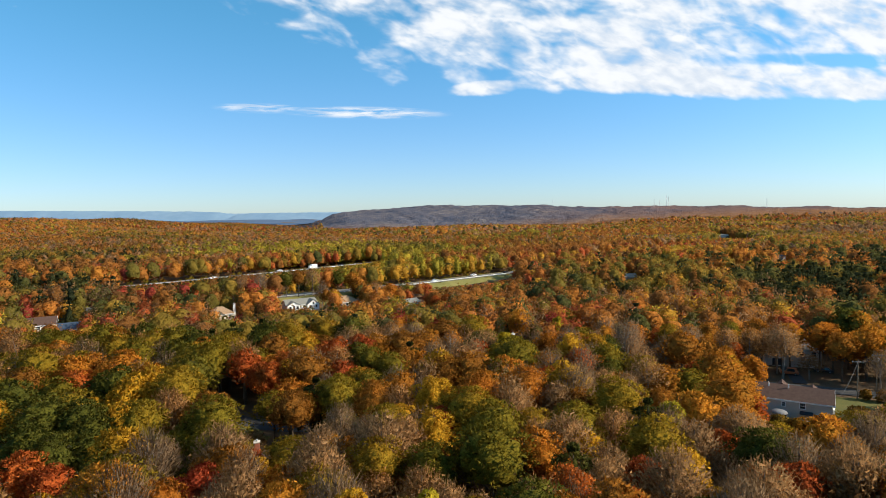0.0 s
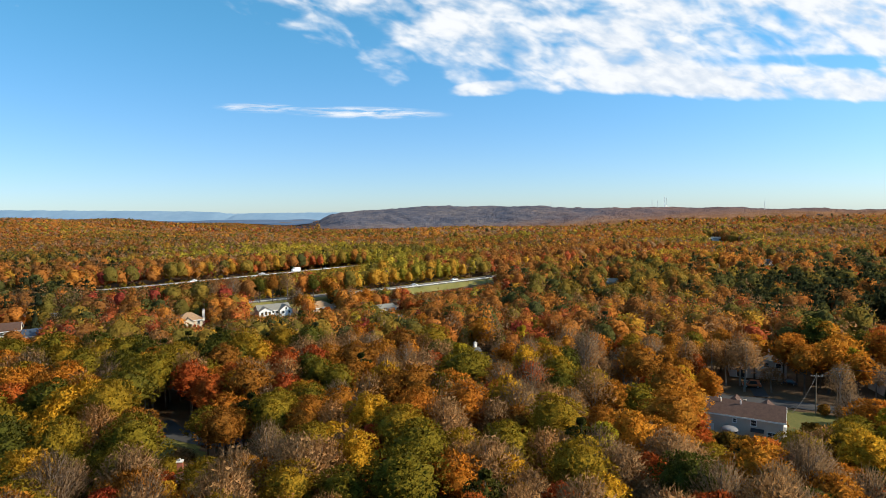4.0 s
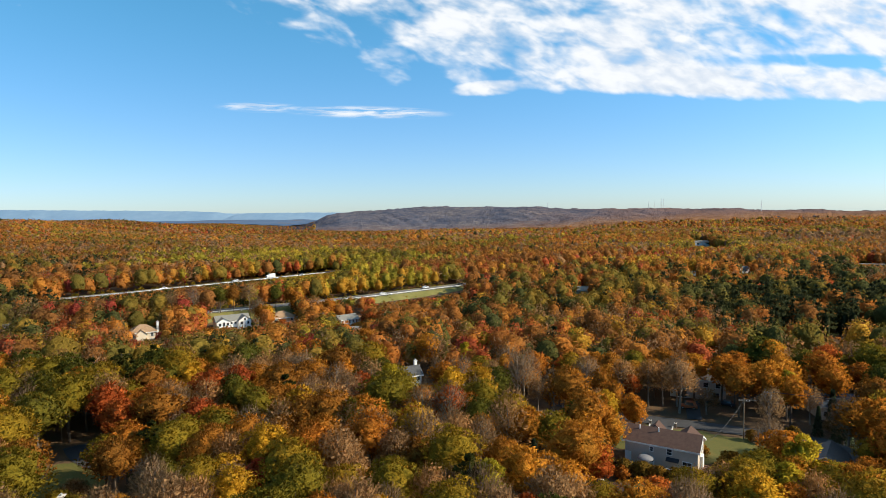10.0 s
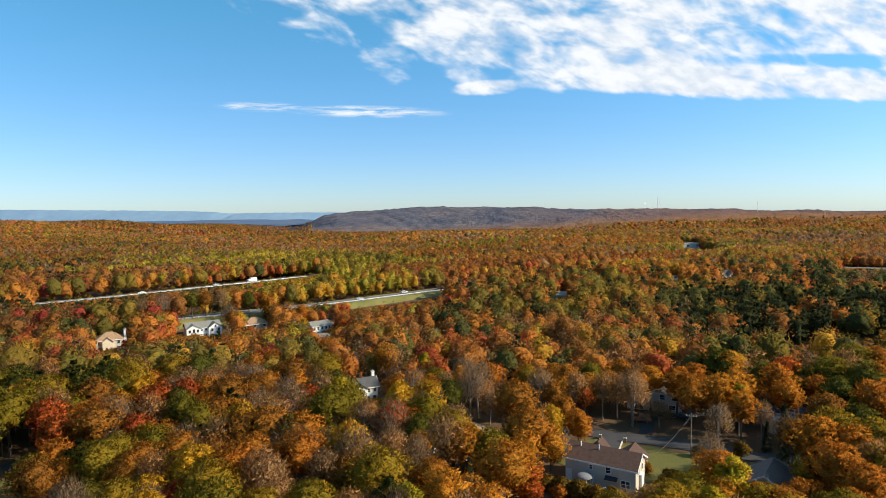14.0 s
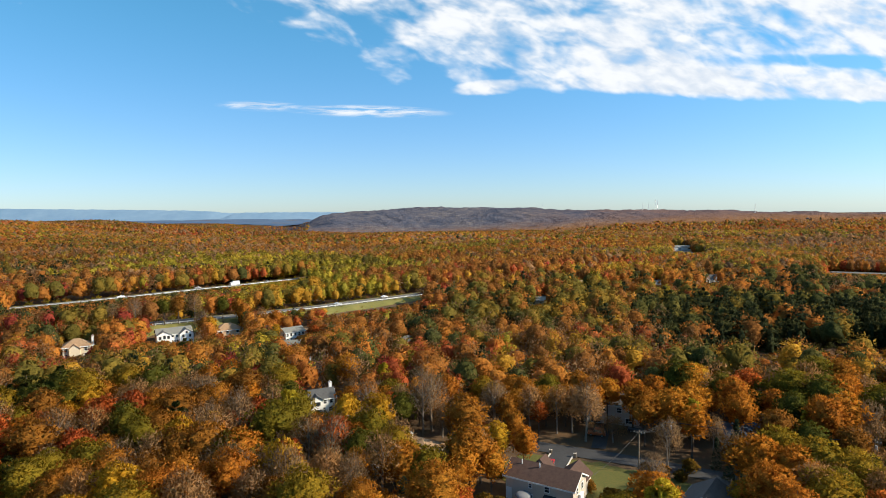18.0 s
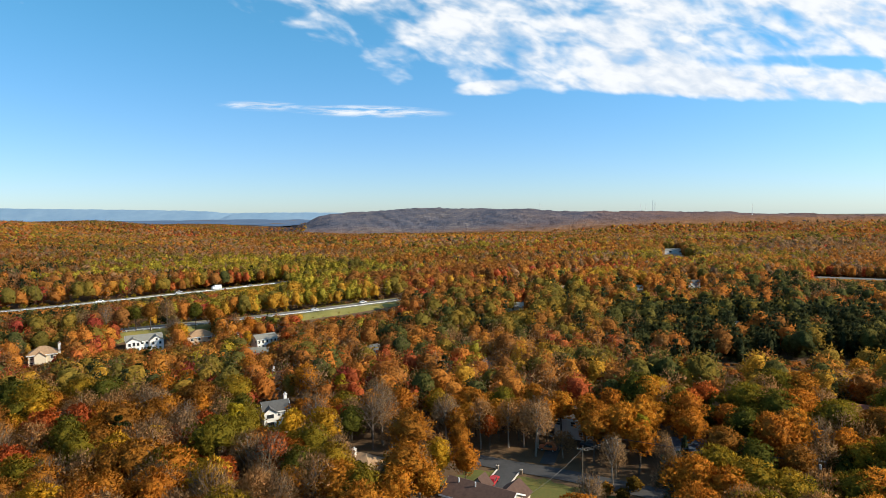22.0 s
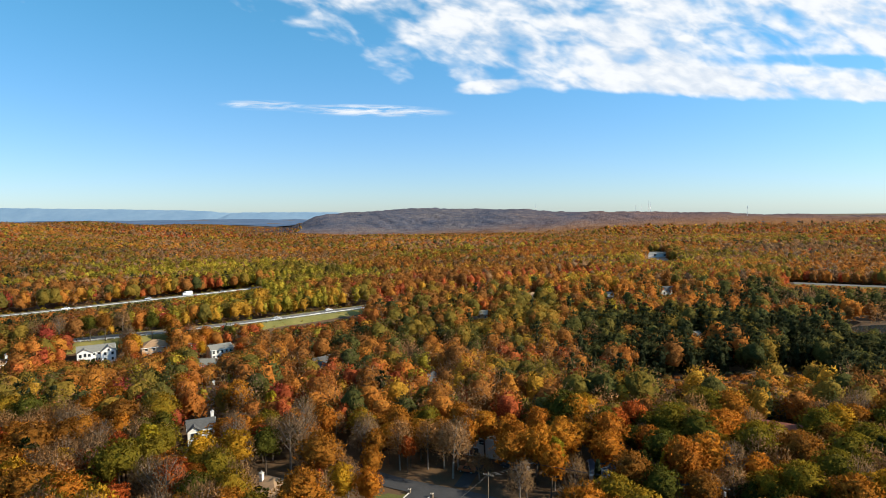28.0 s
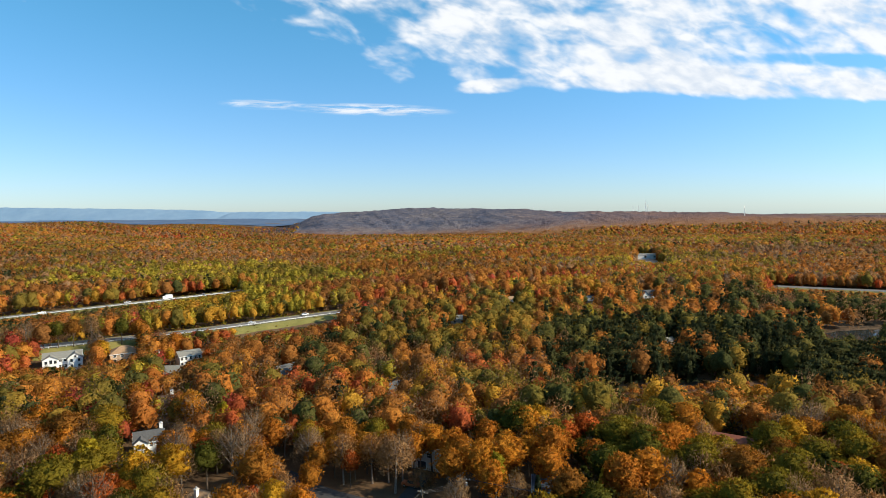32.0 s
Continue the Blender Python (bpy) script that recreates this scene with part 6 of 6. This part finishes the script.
def trees_joined(name, label, x, y, size, cell_n, cell_size, seed, stretch=1.0, dome=0):
    """Many trees too far to pick apart, one mesh for each kind of colour."""
    kinds = np.array(choose(x, y))
    g = land(x, y)
    lie = 0.5 + 0.5 * np.sin(x / 37 + 2.2 * np.sin(y / 71)) * np.sin(y / 45 + 1.4 * np.sin(x / 88))
    hs = np.array([KINDS[k][3] for k in kinds]) * size
    lim = open_sight(x, y, g + hs, 3.8 * size * stretch) - g if y.min() < 560 else hs
    for kind in sorted(set(kinds)):
        idx = np.where((kinds == kind) & (lim > 0.28 * hs))[0]
        if not len(idx):
            continue
        shape, r, base, h = KINDS[kind][:4]
        protos = []
        for v in range(4):
            n = cell_n
            if dome:
                tv, tf, tn = closed_crown(shape, r, h, dome, n, cell_size, seed + v)
            elif kind in ("bare", "tan") and cell_n > 60:
                tv, tf, tn = twig_crown(r, base * 0.6, h, int(n * (0.95 if kind == "bare" else 0.6)), seed + v, int(n * (0.10 if kind == "bare" else 0.8)), cell_size * 0.75)
            else:
                tv, tf, tn = crown(shape, r, base * (0.4 if shape != "pine" else 0.5), h, int(n * (1.7 if shape == "pine" else 1)), cell_size * (0.8 if shape == "narrow" else 1), seed + v, 0.6, (8, 4, 0.82) if n > 60 else None)
            protos.append((tv, tf, tn))
        vs, fs, ts, ns, off = [], [], [], [], 0
        for i in idx:
            tv, tf, tn = protos[int(rng.integers(4))]
            a = rng.uniform(0, 6.283)
            c, s = math.cos(a), math.sin(a)
            sh = size[i] * min(1.0, lim[i] / hs[i])
            sr = min(size[i], sh * 1.5) * stretch * ((1.75 if dome else 1.4) if kind == "aspen" else 1.0)
            v = np.stack([(tv[:, 0] * c - tv[:, 1] * s) * sr + x[i], (tv[:, 0] * s + tv[:, 1] * c) * sr + y[i], tv[:, 2] * sh + g[i]], 1)
            ns.append(np.stack([tn[:, 0] * c - tn[:, 1] * s, tn[:, 0] * s + tn[:, 1] * c, tn[:, 2]], 1))
            vs.append(v), fs.append(tf + off), ts.append(np.full(len(v), 0.6 * rng.random() + 0.4 * lie[i]))
            off += len(v)
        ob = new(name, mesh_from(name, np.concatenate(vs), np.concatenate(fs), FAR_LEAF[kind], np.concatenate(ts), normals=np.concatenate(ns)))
        tagged(ob, label + ", " + KINDS[kind][4].split(" with ")[0].split(" in ")[0], "trees", "the wide wood", "stuff")


def wood_band(name, label, y0, y1, cell, n, size, seed, stretch=1.0, x_pad=15, dome=0):
    w = 0.8 * y1 + 60
    x, y = scatter(-w, w + 110, y0, y1, cell)
    s = 0.66 + 0.54 * rng.random(len(x))
    if dome:
        s = 0.86 + 0.26 * rng.random(len(x)) + 0.09 * np.sin(x / 31 + 2 * np.sin(y / 57)) * np.sin(y / 43)
    keep = in_view(x, y, x_pad) & free_of(x, y, 4 * s) & ((rng.random(len(x)) < 1 - step(y, 1400, 1760)) | (x < hill_end(y) - 40))
    x, y, s = x[keep], y[keep], s[keep]
    if dome and y0 < 760:                   # along the roads the crowns are seen down to the ground
        edge = np.minimum(way_distance(x, y, HIGHWAY_FAR), way_distance(x, y, HIGHWAY_SIDE)) < 30
        trees_joined(name, label, x[edge], y[edge], s[edge], 90, 1.2, seed + 5, 0.98)
        x, y, s = x[~edge], y[~edge], s[~edge]
    trees_joined(name, label, x, y, s, n, size, seed, stretch, dome)


plant()
wood_band("mid_wood", "autumn trees across the clearings", 178, 300, 5.3, 235, 0.76, 11, 1.16)
wood_band("mid_wood", "autumn trees around the highway", 300, 450, 5.6, 95, 1.1, 21, 1.14)
wood_band("far_wood", "rolling autumn forest", 450, 760, 5.7, 26, 1.45, 31, 1.06, dome=5)
wood_band("far_wood", "rolling autumn forest", 760, 1250, 7.6, 10, 2.0, 41, 1.24, dome=5)
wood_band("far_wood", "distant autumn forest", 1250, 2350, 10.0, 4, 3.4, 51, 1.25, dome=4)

# the wood goes on under the open sky beside and behind
for x0, x1, y0, y1, cell, n, size, inner in ((-85, 185, -65, 48, 5.3, 125, 1.15, False), (-190, 320, -150, 48, 8.0, 62, 2.0, True)):
    gx, gy = scatter(x0, x1, y0, y1, cell)
    gs = 0.7 + 0.5 * rng.random(len(gx))
    out = (gy < 46) | ~in_view(gx, gy, 4)
    if inner:
        out &= (gx < -85) | (gx > 185) | (gy < -65)
    trees_joined("near_wood", "autumn trees below the open sky", gx[out], gy[out], gs[out], n, size, 61, 1.15)


def heath():
    """Low red-brown shrubs that cover the marsh."""
    x, y = scatter(136, 240, 210, 262, 2.9)
    d = np.min([np.hypot(x - cx, y - cy) for cx, cy, r in CLEAR_DISKS if 150 < cx < 230], axis=0)
    keep = (d < 15) & (rng.random(len(x)) < 0.72)
    x, y = x[keep], y[keep]
    for kind in ("shrub", "redshrub"):
        tv, tf, tn = crown("broad", 1.5, 0.05, 1.5, 60, 0.7, 3)
        idx = np.where(rng.random(len(x)) < 0.5)[0]
        vs, fs, ts = [], [], []
        for j, i in enumerate(idx):
            s = 0.5 + 0.8 * rng.random()
            vs.append(tv * s + np.array((x[i], y[i], land_at(x[i], y[i]) + 0.05)))
            fs.append(tf + j * len(tv)), ts.append(np.full(len(tv), rng.random()))
        tagged(new("heath_shrubs", mesh_from("heath_shrubs", np.concatenate(vs), np.concatenate(fs), FAR_LEAF[kind], np.concatenate(ts), normals=np.tile(tn, (len(idx), 1)))),
               "low red-brown heath shrubs on the marsh", "shrubs", kind="stuff")


def bank_growth():
    """Weeds and low bushes on the highway banks."""
    px, py, tall = [], [], []
    for pts, o0, o1 in ((HIGHWAY_NEAR, 6.5, 13), (HIGHWAY_NEAR, -10, -6.5), (HIGHWAY_FAR, 6.5, 20), (HIGHWAY_FAR, -10, -6.5), (HIGHWAY_SIDE, 6.5, 15)):
        f, n = ribbon(pts)
        for _ in range(5):
            o = rng.uniform(o0, o1, len(f))[:, None]
            q = f + n * o + rng.uniform(-3, 3, f.shape)
            px.append(q[:, 0]), py.append(q[:, 1]), tall.append(np.where(np.abs(o[:, 0]) > (7.6 if o0 < 0 else 16), 3.4, 1.0))
    x, y, tall = np.concatenate(px), np.concatenate(py), np.concatenate(tall)
    ok = np.ones(len(x), dtype=bool)
    for pts in (HIGHWAY_NEAR, HIGHWAY_FAR, HIGHWAY_SIDE):
        ok &= way_distance(x, y, pts) > 6.3
    x, y, tall = x[ok], y[ok], tall[ok]
    for kind in ("aspen", "olive", "tan"):
        idx = np.where(rng.random(len(x)) < 0.4)[0]
        tv, tf, tn = crown("broad", 1.2, 0.02, 1.0, 26, 0.7, 5)
        vs, fs, ts = [], [], []
        for j, i in enumerate(idx):
            s = (0.18 + 0.5 * rng.random() ** 2) * tall[i]
            vs.append(tv * s + np.array((x[i], y[i], land_at(x[i], y[i]) + 0.1)))
            fs.append(tf + j * len(tv)), ts.append(np.full(len(tv), rng.random()))
        tagged(new("bank_weeds", mesh_from("bank_weeds", np.concatenate(vs), np.concatenate(fs), FAR_LEAF[kind], np.concatenate(ts), normals=np.tile(tn, (len(idx), 1)))),
               "low weeds and bushes on the highway bank", "weeds", kind="stuff")


heath()
bank_growth()

# ---- the distance ----
def ridge(name, y, xs, zs, mat, label, depth=260):
    """A far wooded ridge with a real slope, closing the view."""
    x = np.linspace(xs[0], xs[-1], 160)
    top = np.interp(x, xs, zs) + 1.2 * np.sin(x / 37) + 0.8 * np.sin(x / 13)
    rows = [(-depth, -30 + 0 * top), (-depth * 0.5, top * 0.55 - 10), (-depth * 0.15, top * 0.92), (0, top), (depth * 0.4, top * 0.8), (depth, -30 + 0 * top)]
    vs = np.concatenate([np.c_[x, np.full(len(x), y + d), z] for d, z in rows])
    n = len(x)
    i = np.arange(n - 1)
    fs = np.concatenate([np.stack([r * n + i, r * n + i + 1, (r + 1) * n + i + 1, (r + 1) * n + i], 1) for r in range(len(rows) - 1)])
    return tagged(new(name, mesh_from(name, vs, fs, mat, smooth=True)), label, "ridge", kind="structure")


# the ridges and the valley carry their haze in the base colour
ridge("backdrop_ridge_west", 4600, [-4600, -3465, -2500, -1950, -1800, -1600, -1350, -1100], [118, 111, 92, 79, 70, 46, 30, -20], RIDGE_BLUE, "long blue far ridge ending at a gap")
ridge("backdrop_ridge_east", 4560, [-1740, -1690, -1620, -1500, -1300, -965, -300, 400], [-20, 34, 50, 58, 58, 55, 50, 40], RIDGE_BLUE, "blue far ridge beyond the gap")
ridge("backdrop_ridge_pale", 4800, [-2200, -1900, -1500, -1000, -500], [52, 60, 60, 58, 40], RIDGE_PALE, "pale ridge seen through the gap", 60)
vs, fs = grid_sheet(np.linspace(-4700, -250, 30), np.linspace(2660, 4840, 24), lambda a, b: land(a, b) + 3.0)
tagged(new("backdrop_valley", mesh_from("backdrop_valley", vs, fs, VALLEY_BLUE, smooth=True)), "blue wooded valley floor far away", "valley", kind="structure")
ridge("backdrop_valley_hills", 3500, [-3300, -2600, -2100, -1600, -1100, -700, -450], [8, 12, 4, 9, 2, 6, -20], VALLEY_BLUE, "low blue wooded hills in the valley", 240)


def value_noise(a, b, size, seed):
    """Smooth random heights between -1 and 1 on a lattice of the given size."""
    lat = np.random.default_rng(seed).random((512, 512)) * 2 - 1
    p, q = a / size + 200, b / size + 7
    i, j = np.floor(p).astype(int), np.floor(q).astype(int)
    f, g = p - i, q - j
    f, g = f * f * (3 - 2 * f), g * g * (3 - 2 * g)
    i, j = i % 511, j % 511
    return (lat[i, j] * (1 - f) + lat[i + 1, j] * f) * (1 - g) + (lat[i, j + 1] * (1 - f) + lat[i + 1, j + 1] * f) * g


def hill_canopy(a, b):
    """The top of the woods on the hill: gullies, uneven crowns, and thinning out to nothing at its edges."""
    gully = np.abs(value_noise(a + 0.35 * b, b * 0.35, 62, 1)) + 0.6 * np.abs(value_noise(a + 0.2 * b, b * 0.5, 30, 2))
    rough = 1.7 * value_noise(a, b, 21, 3) + 1.5 * value_noise(a, b, 11.5, 4)
    edge = step(b, 1330, 1450) * step(a - hill_end(b), -160, 0)
    return land(a, b) - 1.0 + edge * (8.0 + rough + 6.0 * (gully - 0.5) * step(b, 1700, 2000))


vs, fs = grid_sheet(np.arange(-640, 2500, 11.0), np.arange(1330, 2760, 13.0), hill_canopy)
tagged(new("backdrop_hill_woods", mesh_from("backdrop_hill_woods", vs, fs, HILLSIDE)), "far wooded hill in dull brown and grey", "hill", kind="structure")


def mast(x, y, h):
    """A lattice mast on the hill."""
    m = thing("radio_mast", Matrix.Translation((x, y, land_at(x, y) + 8)), "thin grey lattice radio mast on the hill", "radio mast", "masts on the ridge")
    for k in range(3):
        a = 2.094 * k
        bm = prism(bmesh.new(), (1.6 * math.cos(a), 1.6 * math.sin(a), -9), (0.8 * math.cos(a), 0.8 * math.sin(a), h), 0.3, 0.22, 4)
        part("leg", bm, GALVANISED, m)
    for i in range(int(h / 5)):
        z = 5.0 * i
        bm = bmesh.new()
        for k in range(3):
            a, b = 2.094 * k, 2.094 * (k + 1)
            prism(bm, (1.4 * math.cos(a), 1.4 * math.sin(a), z), (1.4 * math.cos(b), 1.4 * math.sin(b), z + 4), 0.14, 0.14, 3)
        part("brace", bm, GALVANISED, m)
    part("antenna", prism(bmesh.new(), (0, 0, h), (0, 0, h + 6), 0.2, 0.1, 4), GALVANISED, m)


for mx, my, mh in ((742, 2125, 26), (762, 2125, 22), (788, 2130, 38), (796, 2130, 34), (1039, 1927, 30), (415, 2330, 20)):
    mast(mx, my, mh)
